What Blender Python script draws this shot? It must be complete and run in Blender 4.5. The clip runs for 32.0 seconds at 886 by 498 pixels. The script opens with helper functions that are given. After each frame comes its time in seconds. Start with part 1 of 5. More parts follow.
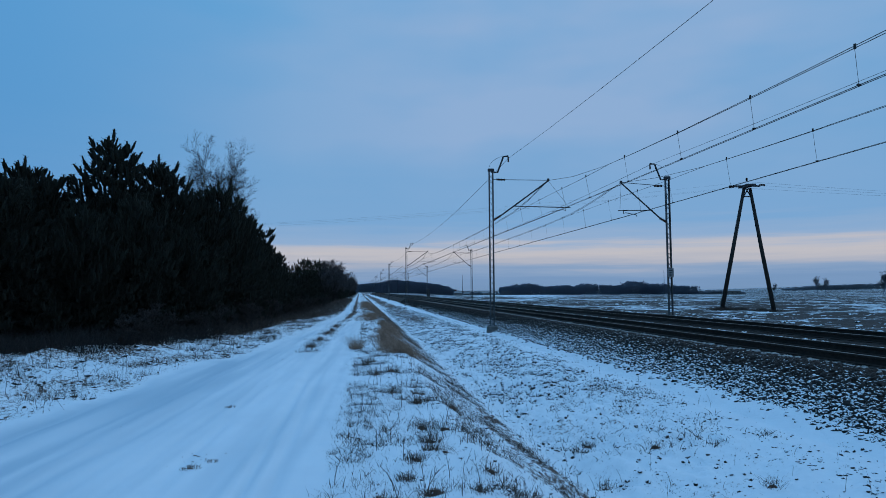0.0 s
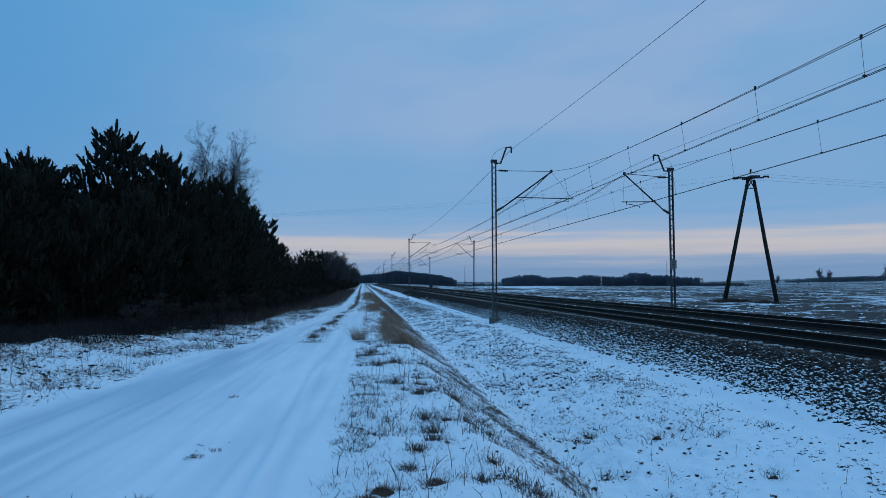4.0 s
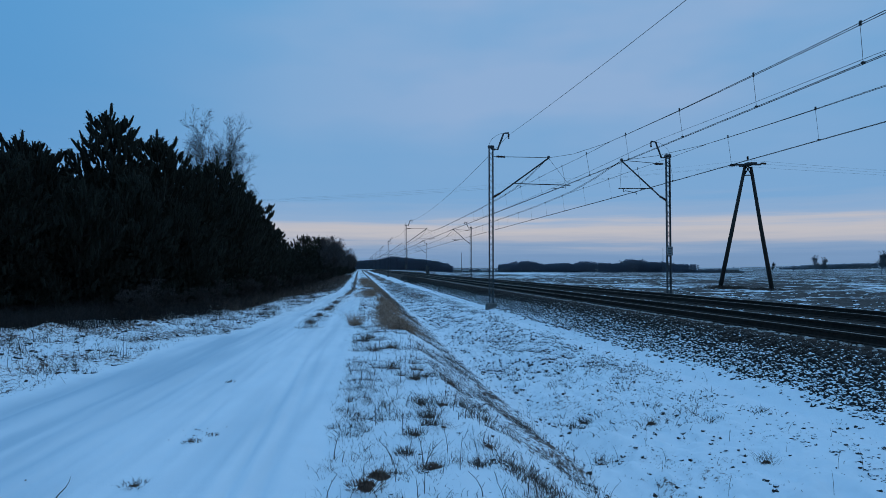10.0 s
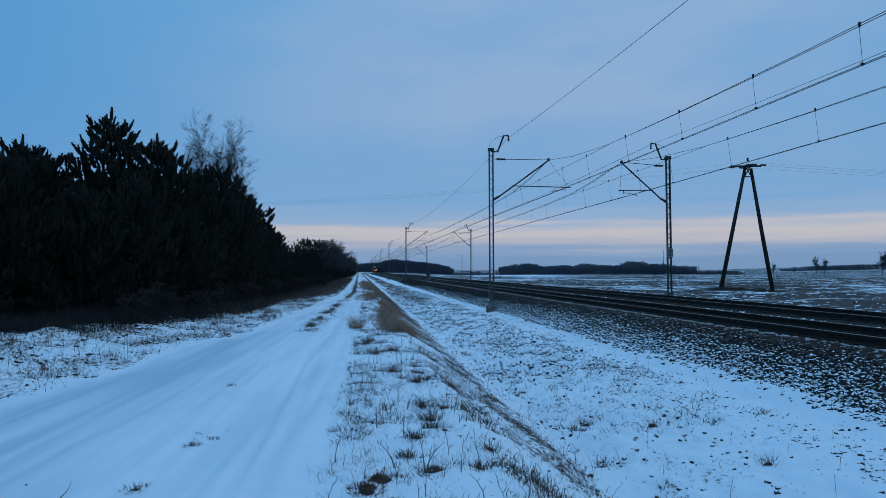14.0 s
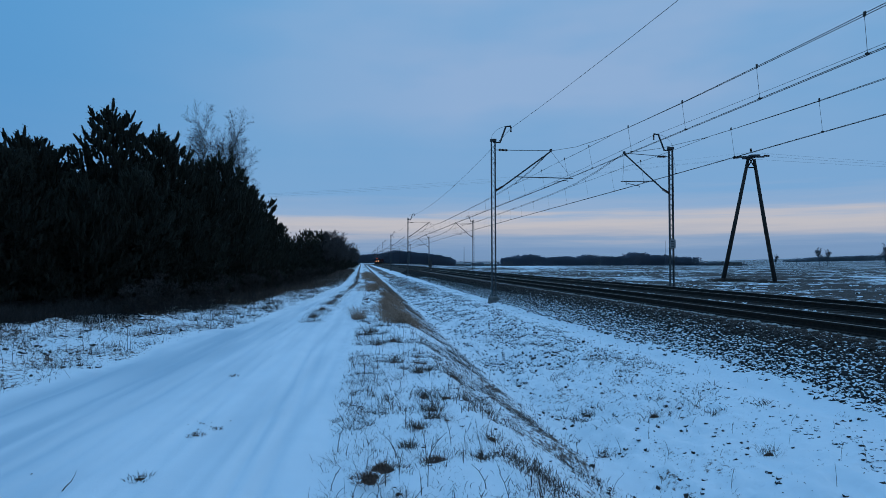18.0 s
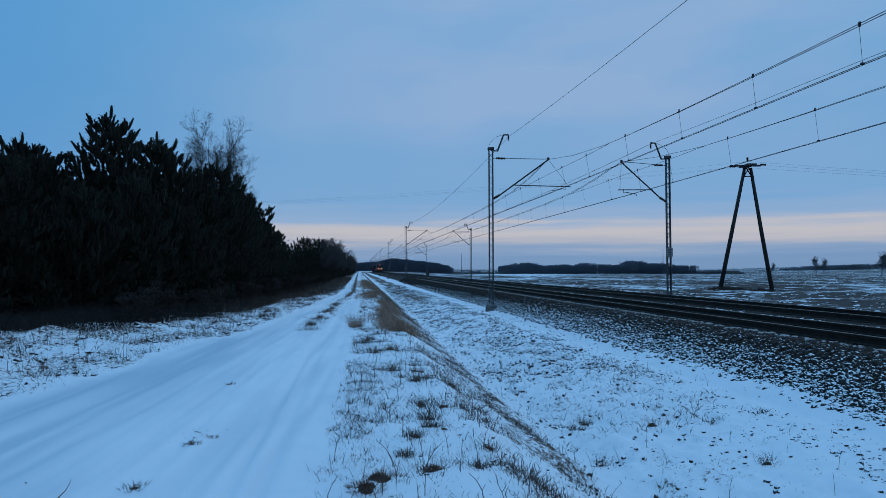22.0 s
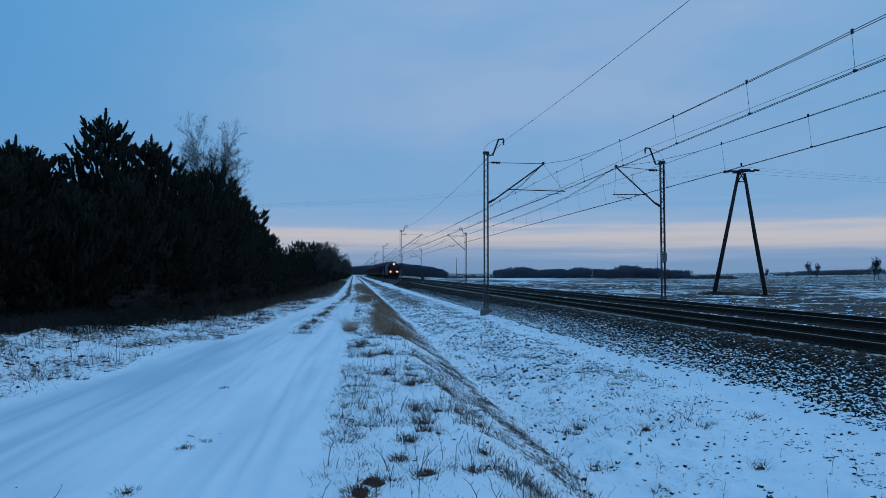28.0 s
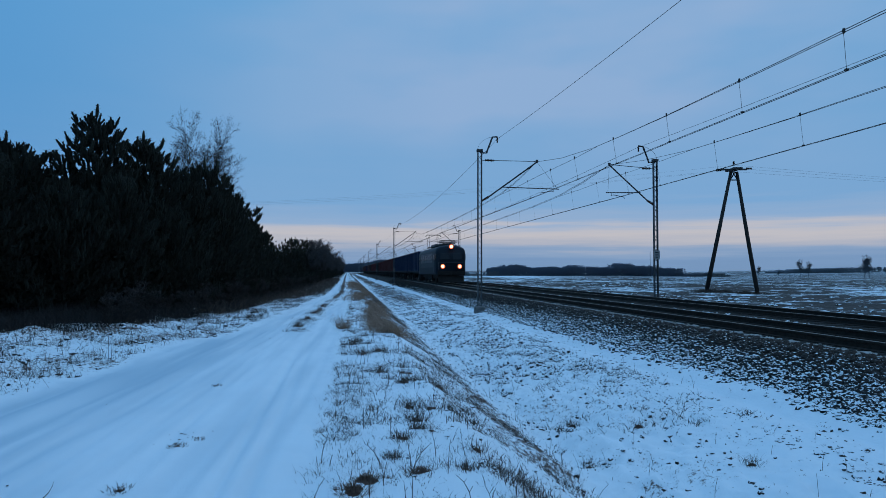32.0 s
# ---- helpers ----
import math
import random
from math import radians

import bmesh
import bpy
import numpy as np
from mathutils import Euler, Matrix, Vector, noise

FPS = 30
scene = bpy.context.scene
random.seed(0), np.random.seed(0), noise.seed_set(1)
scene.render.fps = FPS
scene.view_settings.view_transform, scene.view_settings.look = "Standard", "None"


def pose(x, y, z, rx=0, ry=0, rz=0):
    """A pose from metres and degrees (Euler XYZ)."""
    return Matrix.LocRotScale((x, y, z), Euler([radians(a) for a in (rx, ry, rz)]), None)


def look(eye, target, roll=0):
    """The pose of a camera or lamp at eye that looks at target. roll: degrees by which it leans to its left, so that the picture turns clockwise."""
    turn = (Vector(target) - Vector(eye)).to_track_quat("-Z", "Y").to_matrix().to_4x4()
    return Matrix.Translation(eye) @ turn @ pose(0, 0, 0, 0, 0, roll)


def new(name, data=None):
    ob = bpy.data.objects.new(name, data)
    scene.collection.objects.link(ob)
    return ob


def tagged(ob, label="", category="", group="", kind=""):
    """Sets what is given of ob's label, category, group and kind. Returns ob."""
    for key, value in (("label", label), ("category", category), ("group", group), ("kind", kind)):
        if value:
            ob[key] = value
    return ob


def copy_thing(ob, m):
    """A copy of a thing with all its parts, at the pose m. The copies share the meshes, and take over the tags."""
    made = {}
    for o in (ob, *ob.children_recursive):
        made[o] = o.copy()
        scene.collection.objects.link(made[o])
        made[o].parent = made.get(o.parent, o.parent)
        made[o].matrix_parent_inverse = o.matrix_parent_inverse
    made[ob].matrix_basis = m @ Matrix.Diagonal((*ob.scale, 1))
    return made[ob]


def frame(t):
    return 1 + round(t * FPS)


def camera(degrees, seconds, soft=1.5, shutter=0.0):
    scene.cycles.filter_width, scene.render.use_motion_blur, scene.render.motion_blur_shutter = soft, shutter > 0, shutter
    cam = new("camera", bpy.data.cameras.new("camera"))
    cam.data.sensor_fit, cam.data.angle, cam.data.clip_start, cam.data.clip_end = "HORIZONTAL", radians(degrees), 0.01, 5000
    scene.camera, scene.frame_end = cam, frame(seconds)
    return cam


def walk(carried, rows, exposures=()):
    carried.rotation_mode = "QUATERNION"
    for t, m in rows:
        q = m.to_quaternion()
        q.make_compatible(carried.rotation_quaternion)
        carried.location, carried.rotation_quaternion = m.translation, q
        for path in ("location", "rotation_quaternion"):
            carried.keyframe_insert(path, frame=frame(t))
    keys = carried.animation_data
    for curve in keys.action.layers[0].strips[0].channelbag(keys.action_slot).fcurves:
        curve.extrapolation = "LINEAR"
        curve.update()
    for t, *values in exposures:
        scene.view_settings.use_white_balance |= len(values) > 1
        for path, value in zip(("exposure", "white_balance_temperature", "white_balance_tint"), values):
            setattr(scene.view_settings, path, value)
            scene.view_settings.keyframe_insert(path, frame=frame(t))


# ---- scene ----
cam = camera(70.96, 32.0, soft=0.65)
PATH = [
    (0.0, pose(0, 0, 1.6, 93.854, 0.307, -7.619)),
    (0.5, pose(0, 0, 1.6, 93.682, 0.347, -7.557)),
    (1.0, pose(0, 0, 1.6, 93.575, 0.332, -7.556)),
    (1.5, pose(0, 0, 1.6, 93.559, 0.240, -7.471)),
    (2.0, pose(0, 0, 1.6, 93.470, 0.298, -7.446)),
    (2.5, pose(0, 0, 1.6, 93.363, 0.262, -7.403)),
    (3.0, pose(0, 0, 1.6, 93.252, 0.307, -7.356)),
    (3.5, pose(0, 0, 1.6, 93.147, 0.204, -7.336)),
    (5.5, pose(0, 0, 1.6, 92.632, 0.091, -7.547)),
    (6.0, pose(0, 0, 1.6, 92.484, 0.058, -7.611)),
    (6.5, pose(0, 0, 1.6, 92.345, -0.047, -7.636)),
    (7.0, pose(0, 0, 1.6, 92.186, -0.045, -7.741)),
    (7.5, pose(0, 0, 1.6, 92.130, 0.010, -7.783)),
    (8.0, pose(0, 0, 1.6, 92.079, 0.054, -7.810)),
    (8.5, pose(0, 0, 1.6, 92.002, 0.053, -7.831)),
    (9.0, pose(0, 0, 1.6, 91.900, -0.000, -7.770)),
    (9.5, pose(0, 0, 1.6, 91.835, -0.006, -7.703)),
    (10.0, pose(0, 0, 1.6, 91.744, -0.007, -7.694)),
    (10.5, pose(0, 0, 1.6, 91.689, 0.139, -7.683)),
    (11.0, pose(0, 0, 1.6, 91.757, 0.212, -7.662)),
    (11.5, pose(0, 0, 1.6, 91.854, 0.214, -7.630)),
    (12.0, pose(0, 0, 1.6, 91.946, 0.075, -7.613)),
    (12.5, pose(0, 0, 1.6, 91.986, -0.036, -7.632)),
    (13.0, pose(0, 0, 1.6, 92.016, 0.047, -7.616)),
    (13.5, pose(0, 0, 1.6, 92.027, 0.112, -7.636)),
    (14.0, pose(0, 0, 1.6, 91.987, 0.197, -7.652)),
    (14.5, pose(0, 0, 1.6, 91.855, 0.234, -7.661)),
    (16.5, pose(0, 0, 1.6, 91.294, 0.197, -7.492)),
    (17.0, pose(0, 0, 1.6, 91.234, 0.186, -7.485)),
    (17.5, pose(0, 0, 1.6, 91.159, 0.258, -7.488)),
    (18.0, pose(0, 0, 1.6, 91.167, 0.198, -7.459)),
    (18.5, pose(0, 0, 1.6, 91.244, 0.236, -7.439)),
    (19.0, pose(0, 0, 1.6, 91.374, 0.423, -7.427)),
    (19.5, pose(0, 0, 1.6, 91.367, 0.285, -7.449)),
    (20.0, pose(0, 0, 1.6, 91.378, 0.448, -7.476)),
    (20.5, pose(0, 0, 1.6, 91.475, 0.682, -7.528)),
    (21.0, pose(0, 0, 1.6, 91.609, 0.491, -7.572)),
    (21.5, pose(0, 0, 1.6, 91.763, 0.314, -7.624)),
    (22.0, pose(0, 0, 1.6, 91.903, 0.107, -7.688)),
    (22.5, pose(0, 0, 1.6, 91.908, 0.089, -7.778)),
    (23.0, pose(0, 0, 1.6, 91.914, 0.091, -7.840)),
    (23.5, pose(0, 0, 1.6, 91.979, 0.049, -7.908)),
    (24.0, pose(0, 0, 1.6, 92.033, 0.037, -7.898)),
    (24.5, pose(0, 0, 1.6, 92.107, 0.084, -7.945)),
    (25.0, pose(0, 0, 1.6, 92.130, 0.048, -7.980)),
    (25.5, pose(0, 0, 1.6, 92.153, -0.034, -8.004)),
    (27.5, pose(0, 0, 1.6, 92.225, -0.070, -8.162)),
    (28.0, pose(0, 0, 1.6, 92.270, -0.074, -8.161)),
    (28.5, pose(0, 0, 1.6, 92.279, -0.099, -8.159)),
    (29.0, pose(0, 0, 1.6, 92.279, -0.187, -8.170)),
    (29.5, pose(0, 0, 1.6, 92.326, -0.177, -8.163)),
    (30.0, pose(0, 0, 1.6, 92.369, -0.151, -8.193)),
    (30.5, pose(0, 0, 1.6, 92.376, -0.118, -8.235)),
    (31.0, pose(0, 0, 1.6, 92.317, -0.055, -8.317)),
    (31.5, pose(0, 0, 1.6, 92.151, -0.099, -8.498)),
    (32.0, pose(0, 0, 1.6, 92.051, -0.132, -8.753)),
]
walk(cam, PATH)

V_TRAIN = 24.6          # metres a second
TRAIN_END = 59.9        # y of the locomotive's front at 32 s
X1, X2 = 10.1, 14.1     # centre lines of the two tracks
RAIL = 0.36             # top of rail
LY = [-27.0, 33.5, 96.8, 154.5, 217.0, 282.0, 343.0, 403.0, 460.0, 514.0]  # masts beside the near track
RY = [-29.0, 33.0, 95.6, 160.0, 223.0, 286.0, 347.0, 407.0, 464.0, 518.0]  # masts beside the far track


def srgb(r, g, b, k=1.0):
    f = lambda c: ((c / 255 + 0.055) / 1.055) ** 2.4 if c > 10 else c / 255 / 12.92
    return (f(r) * k, f(g) * k, f(b) * k, 1)


# ---- world and light ----
world = bpy.data.worlds.new("dusk_sky")
scene.world = world
world.use_nodes = True
wt = world.node_tree
wt.nodes.clear()


def wn(kind, **kw):
    n = wt.nodes.new(kind)
    for k, v in kw.items():
        n.inputs[k].default_value = v
    return n


tc = wn("ShaderNodeTexCoord")
sep = wn("ShaderNodeSeparateXYZ")
wt.links.new(tc.outputs["Generated"], sep.inputs[0])
ramp = wt.nodes.new("ShaderNodeValToRGB")
els = ramp.color_ramp.elements
SKY = [(0.0, srgb(112, 143, 180)), (0.02, srgb(118, 149, 187)), (0.031, srgb(135, 159, 191)), (0.043, srgb(168, 174, 190)), (0.058, srgb(188, 186, 192)),
       (0.068, srgb(180, 183, 195)), (0.079, srgb(143, 170, 203)), (0.11, srgb(119, 163, 206)), (0.25, srgb(104, 159, 206)),
       (0.42, srgb(99, 160, 209)), (0.6, srgb(98, 160, 214)), (0.8, srgb(110, 174, 231)), (1.0, srgb(116, 180, 239))]
els[0].position, els[0].color = SKY[0]
els[1].position, els[1].color = SKY[-1]
for p, c in SKY[1:-1]:
    e = els.new(p)
    e.color = c
# the cream band rises and falls a little along the horizon
mp = wn("ShaderNodeMapping")
mp.inputs["Scale"].default_value = (1.6, 1.6, 34)
nz = wn("ShaderNodeTexNoise", Scale=2.2, Detail=5.0, Roughness=0.55)
wt.links.new(tc.outputs["Generated"], mp.inputs[0])
wt.links.new(mp.outputs[0], nz.inputs["Vector"])
madd = wt.nodes.new("ShaderNodeMath")
madd.operation = "MULTIPLY_ADD"
wt.links.new(nz.outputs[0], madd.inputs[0])
madd.inputs[1].default_value = 0.05
wt.links.new(sep.outputs[2], madd.inputs[2])
msub = wt.nodes.new("ShaderNodeMath")
msub.operation = "SUBTRACT"
wt.links.new(madd.outputs[0], msub.inputs[0])
msub.inputs[1].default_value = 0.025
wt.links.new(msub.outputs[0], ramp.inputs[0])
# thin lavender cloud high up
mp2 = wn("ShaderNodeMapping")
mp2.inputs["Scale"].default_value = (1, 1, 3.0)
mp2.inputs["Location"].default_value = (0.0, 0.45, 0.2)
nz2 = wn("ShaderNodeTexNoise", Scale=1.7, Detail=4.0, Roughness=0.5)
wt.links.new(tc.outputs["Generated"], mp2.inputs[0])
wt.links.new(mp2.outputs[0], nz2.inputs["Vector"])
cr2 = wt.nodes.new("ShaderNodeValToRGB")
cr2.color_ramp.elements[0].position, cr2.color_ramp.elements[0].color = 0.36, (0, 0, 0, 1)
cr2.color_ramp.elements[1].position, cr2.color_ramp.elements[1].color = 0.6, (0.8, 0.8, 0.8, 1)
wt.links.new(nz2.outputs[0], cr2.inputs[0])
hi = wt.nodes.new("ShaderNodeMapRange")
hi.inputs[1].default_value, hi.inputs[2].default_value = 0.10, 0.24
wt.links.new(sep.outputs[2], hi.inputs[0])
mm = wt.nodes.new("ShaderNodeMath")
mm.operation = "MULTIPLY"
wt.links.new(cr2.outputs[0], mm.inputs[0])
wt.links.new(hi.outputs[0], mm.inputs[1])
# the cloud thins out towards the forest side
az = wt.nodes.new("ShaderNodeMapRange")
az.inputs[1].default_value, az.inputs[2].default_value, az.inputs[3].default_value = -0.42, 0.15, 0.0
wt.links.new(sep.outputs[0], az.inputs[0])
mm2 = wt.nodes.new("ShaderNodeMath")
mm2.operation = "MULTIPLY"
wt.links.new(mm.outputs[0], mm2.inputs[0])
wt.links.new(az.outputs[0], mm2.inputs[1])
cmix = wt.nodes.new("ShaderNodeMix")
cmix.data_type = "RGBA"
wt.links.new(mm2.outputs[0], cmix.inputs[0])
wt.links.new(ramp.outputs[0], cmix.inputs[6])
cmix.inputs[7].default_value = srgb(146, 173, 209)
az2 = wt.nodes.new("ShaderNodeMapRange")
az2.inputs[1].default_value, az2.inputs[2].default_value, az2.inputs[3].default_value, az2.inputs[4].default_value = -0.75, -0.1, 0.85, 0.0
wt.links.new(sep.outputs[0], az2.inputs[0])
low = wt.nodes.new("ShaderNodeMapRange")
low.inputs[1].default_value, low.inputs[2].default_value = 0.08, 0.16
wt.links.new(sep.outputs[2], low.inputs[0])
mm3 = wt.nodes.new("ShaderNodeMath")
mm3.operation = "MULTIPLY"
wt.links.new(az2.outputs[0], mm3.inputs[0])
wt.links.new(low.outputs[0], mm3.inputs[1])
cmix2 = wt.nodes.new("ShaderNodeMix")
cmix2.data_type = "RGBA"
wt.links.new(mm3.outputs[0], cmix2.inputs[0])
wt.links.new(cmix.outputs[2], cmix2.inputs[6])
cmix2.inputs[7].default_value = srgb(66, 138, 198)
bg = wn("ShaderNodeBackground", Strength=1.04)
wt.links.new(cmix2.outputs[2], bg.inputs[0])
wo = wt.nodes.new("ShaderNodeOutputWorld")
wt.links.new(bg.outputs[0], wo.inputs[0])

sun = new("sun", bpy.data.lights.new("sun", "SUN"))
sun.data.energy, sun.data.angle, sun.data.color = 0.5, radians(40), (0.3, 0.62, 1.0)
sun.matrix_basis = look((0, 0, 50), (-6, -14, 0))


# ---- materials ----
def node_mat(name, rough=0.8, metal=0.0):
    m = bpy.data.materials.new(name)
    m.use_nodes = True
    b = m.node_tree.nodes["Principled BSDF"]
    b.inputs["Roughness"].default_value = rough
    b.inputs["Metallic"].default_value = metal
    b.inputs["Specular IOR Level"].default_value = 0.25
    return m, m.node_tree, b


def noise_node(nt, scale, detail=4.0, rough=0.6, stretch=None, coord="Object"):
    n = nt.nodes.new("ShaderNodeTexNoise")
    n.inputs["Scale"].default_value, n.inputs["Detail"].default_value, n.inputs["Roughness"].default_value = scale, detail, rough
    t = nt.nodes.new("ShaderNodeTexCoord")
    if stretch:
        p = nt.nodes.new("ShaderNodeMapping")
        p.inputs["Scale"].default_value = stretch
        nt.links.new(t.outputs[coord], p.inputs[0])
        nt.links.new(p.outputs[0], n.inputs["Vector"])
    else:
        nt.links.new(t.outputs[coord], n.inputs["Vector"])
    return n


def ramp_node(nt, source, stops):
    r = nt.nodes.new("ShaderNodeValToRGB")
    e = r.color_ramp.elements
    e[0].position, e[0].color = stops[0]
    e[1].position, e[1].color = stops[-1]
    for p, c in stops[1:-1]:
        k = e.new(p)
        k.color = c
    nt.links.new(source, r.inputs[0])
    return r


def math_node(nt, op, a, b):
    n = nt.nodes.new("ShaderNodeMath")
    n.operation = op
    for i, v in enumerate((a, b)):
        if isinstance(v, (int, float)):
            n.inputs[i].default_value = v
        else:
            nt.links.new(v, n.inputs[i])
    return n.outputs[0]


def mix_node(nt, fac, a, b):
    n = nt.nodes.new("ShaderNodeMix")
    n.data_type = "RGBA"
    for i, v in ((0, fac), (6, a), (7, b)):
        if isinstance(v, tuple):
            n.inputs[i].default_value = v
        elif isinstance(v, (int, float)):
            n.inputs[i].default_value = v
        else:
            nt.links.new(v, n.inputs[i])
    return n.outputs[2]


def bump_node(nt, b, height, strength, dist):
    n = nt.nodes.new("ShaderNodeBump")
    n.inputs["Strength"].default_value, n.inputs["Distance"].default_value = strength, dist
    nt.links.new(height, n.inputs["Height"])
    nt.links.new(n.outputs[0], b.inputs["Normal"])


def grey(v, tint=(1, 1, 1)):
    return (v * tint[0], v * tint[1], v * tint[2], 1)


def simple(name, dark, light, scale=6.0, rough=0.8, metal=0.0, bump=0.3, dist=0.01, stretch=None, detail=5.0):
    """A worn surface: two tones by coarse and fine noise, with relief."""
    m, nt, b = node_mat(name, rough, metal)
    a = noise_node(nt, scale, detail, 0.65, stretch)
    c = noise_node(nt, scale * 7, 3.0, 0.6, stretch)
    s = math_node(nt, "ADD", math_node(nt, "MULTIPLY", a.outputs[0], 0.65), math_node(nt, "MULTIPLY", c.outputs[0], 0.35))
    r = ramp_node(nt, s, [(0.36, dark), (0.64, light)])
    nt.links.new(r.outputs[0], b.inputs["Base Color"])
    if bump:
        bump_node(nt, b, c.outputs[0], bump, dist)
    return m


def by_island(name, dark, light, rough=0.85):
    """Colour that differs from piece to piece of one mesh."""
    m, nt, b = node_mat(name, rough)
    g = nt.nodes.new("ShaderNodeNewGeometry")
    r = ramp_node(nt, g.outputs["Random Per Island"], [(0.0, dark), (1.0, light)])
    n = noise_node(nt, 30, 2)
    c = mix_node(nt, math_node(nt, "MULTIPLY", n.outputs[0], 0.5), r.outputs[0], dark)
    nt.links.new(c, b.inputs["Base Color"])
    return m


SNOW, SNOW2 = (0.91, 0.92, 0.93, 1), (0.8, 0.82, 0.84, 1)
STRAW, SOIL = (0.2, 0.122, 0.09, 1), (0.045, 0.028, 0.024, 1)


def ground_material():
    m, nt, b = node_mat("snowy_ground", 0.75)
    at = nt.nodes.new("ShaderNodeAttribute")
    at.attribute_name = "cover"
    fine = noise_node(nt, 15.0, 6, 0.75)
    coarse = noise_node(nt, 1.1, 3, 0.6)
    grain = noise_node(nt, 60.0, 3, 0.6)
    # bare patches where the grass cover is denser than the snow
    s = math_node(nt, "ADD", math_node(nt, "MULTIPLY", fine.outputs[0], 0.75), math_node(nt, "MULTIPLY", coarse.outputs[0], 0.25))
    geo = nt.nodes.new("ShaderNodeNewGeometry")
    nrm = nt.nodes.new("ShaderNodeSeparateXYZ")
    nt.links.new(geo.outputs["Normal"], nrm.inputs[0])
    # snow slides off the steep flanks of tufts and clods
    steep = math_node(nt, "MULTIPLY", math_node(nt, "SUBTRACT", 1.0, nrm.outputs[2]), 0.28)
    d = math_node(nt, "SUBTRACT", math_node(nt, "ADD", math_node(nt, "ADD", s, steep), math_node(nt, "MULTIPLY", at.outputs["Fac"], 0.62)), 0.8)
    f = ramp_node(nt, d, [(0.0, (0, 0, 0, 1)), (0.06, (1, 1, 1, 1))])
    snow = mix_node(nt, coarse.outputs[0], SNOW2, SNOW)
    # packed snow tone, tinted blue to hold the shade of the ruts too
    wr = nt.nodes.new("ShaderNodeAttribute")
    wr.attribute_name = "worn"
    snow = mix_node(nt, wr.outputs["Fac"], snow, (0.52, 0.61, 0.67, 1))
    bare = ramp_node(nt, grain.outputs[0], [(0.35, SOIL), (0.65, STRAW)])
    # bare ground turns nearly black where cover is fullest, inside the forest edge
    layer = ramp_node(nt, at.outputs["Fac"], [(0.78, (0, 0, 0, 1)), (1.0, (1, 1, 1, 1))])
    dark = mix_node(nt, layer.outputs[0], bare.outputs[0], (0.018, 0.014, 0.012, 1))
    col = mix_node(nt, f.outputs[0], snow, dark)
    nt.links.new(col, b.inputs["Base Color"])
    h = math_node(nt, "ADD", fine.outputs[0], math_node(nt, "MULTIPLY", grain.outputs[0], 0.25))
    bump_node(nt, b, h, 0.35, 0.05)
    return m


def field_material():
    """Frozen plough land: snow in the hollows, bare clods and stubble on the ridges."""
    m, nt, b = node_mat("ploughed_field_snow", 0.9)
    n1 = noise_node(nt, 1.0, 10, 0.8, (0.22, 0.34, 0.4))
    n2 = noise_node(nt, 1.0, 5, 0.65, (0.02, 0.045, 1))
    n3 = noise_node(nt, 4.0, 5, 0.7)
    s = math_node(nt, "ADD", math_node(nt, "MULTIPLY", n1.outputs[0], 0.62), math_node(nt, "MULTIPLY", n2.outputs[0], 0.38))
    at = nt.nodes.new("ShaderNodeAttribute")
    at.attribute_name = "cover"
    s = math_node(nt, "SUBTRACT", s, math_node(nt, "MULTIPLY", math_node(nt, "SUBTRACT", at.outputs["Fac"], 0.55), 0.16))
    f = ramp_node(nt, s, [(0.5, (0, 0, 0, 1)), (0.545, (1, 1, 1, 1))])
    earth = ramp_node(nt, n3.outputs[0], [(0.3, (0.028, 0.021, 0.019, 1)), (0.7, (0.115, 0.085, 0.07, 1))])
    col = mix_node(nt, f.outputs[0], earth.outputs[0], SNOW2)
    nt.links.new(col, b.inputs["Base Color"])
    bump_node(nt, b, n1.outputs[0], 0.6, 0.4)
    return m


M_GROUND = ground_material()
M_FIELD = field_material()


def ballast_material():
    """Dark stone bed; snow lies between the stones low on the slope."""
    m, nt, b = node_mat("dirty_ballast", 0.9)
    a, c = noise_node(nt, 12, 5, 0.65), noise_node(nt, 84, 3, 0.6)
    t = math_node(nt, "ADD", math_node(nt, "MULTIPLY", a.outputs[0], 0.65), math_node(nt, "MULTIPLY", c.outputs[0], 0.35))
    r = ramp_node(nt, t, [(0.36, (0.018, 0.012, 0.009, 1)), (0.64, (0.065, 0.043, 0.032, 1))])
    g = nt.nodes.new("ShaderNodeNewGeometry")
    at = nt.nodes.new("ShaderNodeSeparateXYZ")
    nt.links.new(g.outputs["Position"], at.inputs[0])
    n = noise_node(nt, 16, 4, 0.7)
    low = math_node(nt, "SUBTRACT", n.outputs[0], math_node(nt, "MULTIPLY", math_node(nt, "ADD", at.outputs[2], 0.55), 0.6))
    gone = nt.nodes.new("ShaderNodeMapRange")
    gone.inputs[1].default_value, gone.inputs[2].default_value, gone.inputs[4].default_value = 22, 60, 0.25
    nt.links.new(at.outputs[1], gone.inputs[0])
    low = math_node(nt, "SUBTRACT", low, gone.outputs[0])
    f = ramp_node(nt, low, [(0.36, (0, 0, 0, 1)), (0.42, (1, 1, 1, 1))])
    nt.links.new(mix_node(nt, f.outputs[0], r.outputs[0], SNOW), b.inputs["Base Color"])
    bump_node(nt, b, c.outputs[0], 0.8, 0.03)
    return m


M_BALLAST = ballast_material()


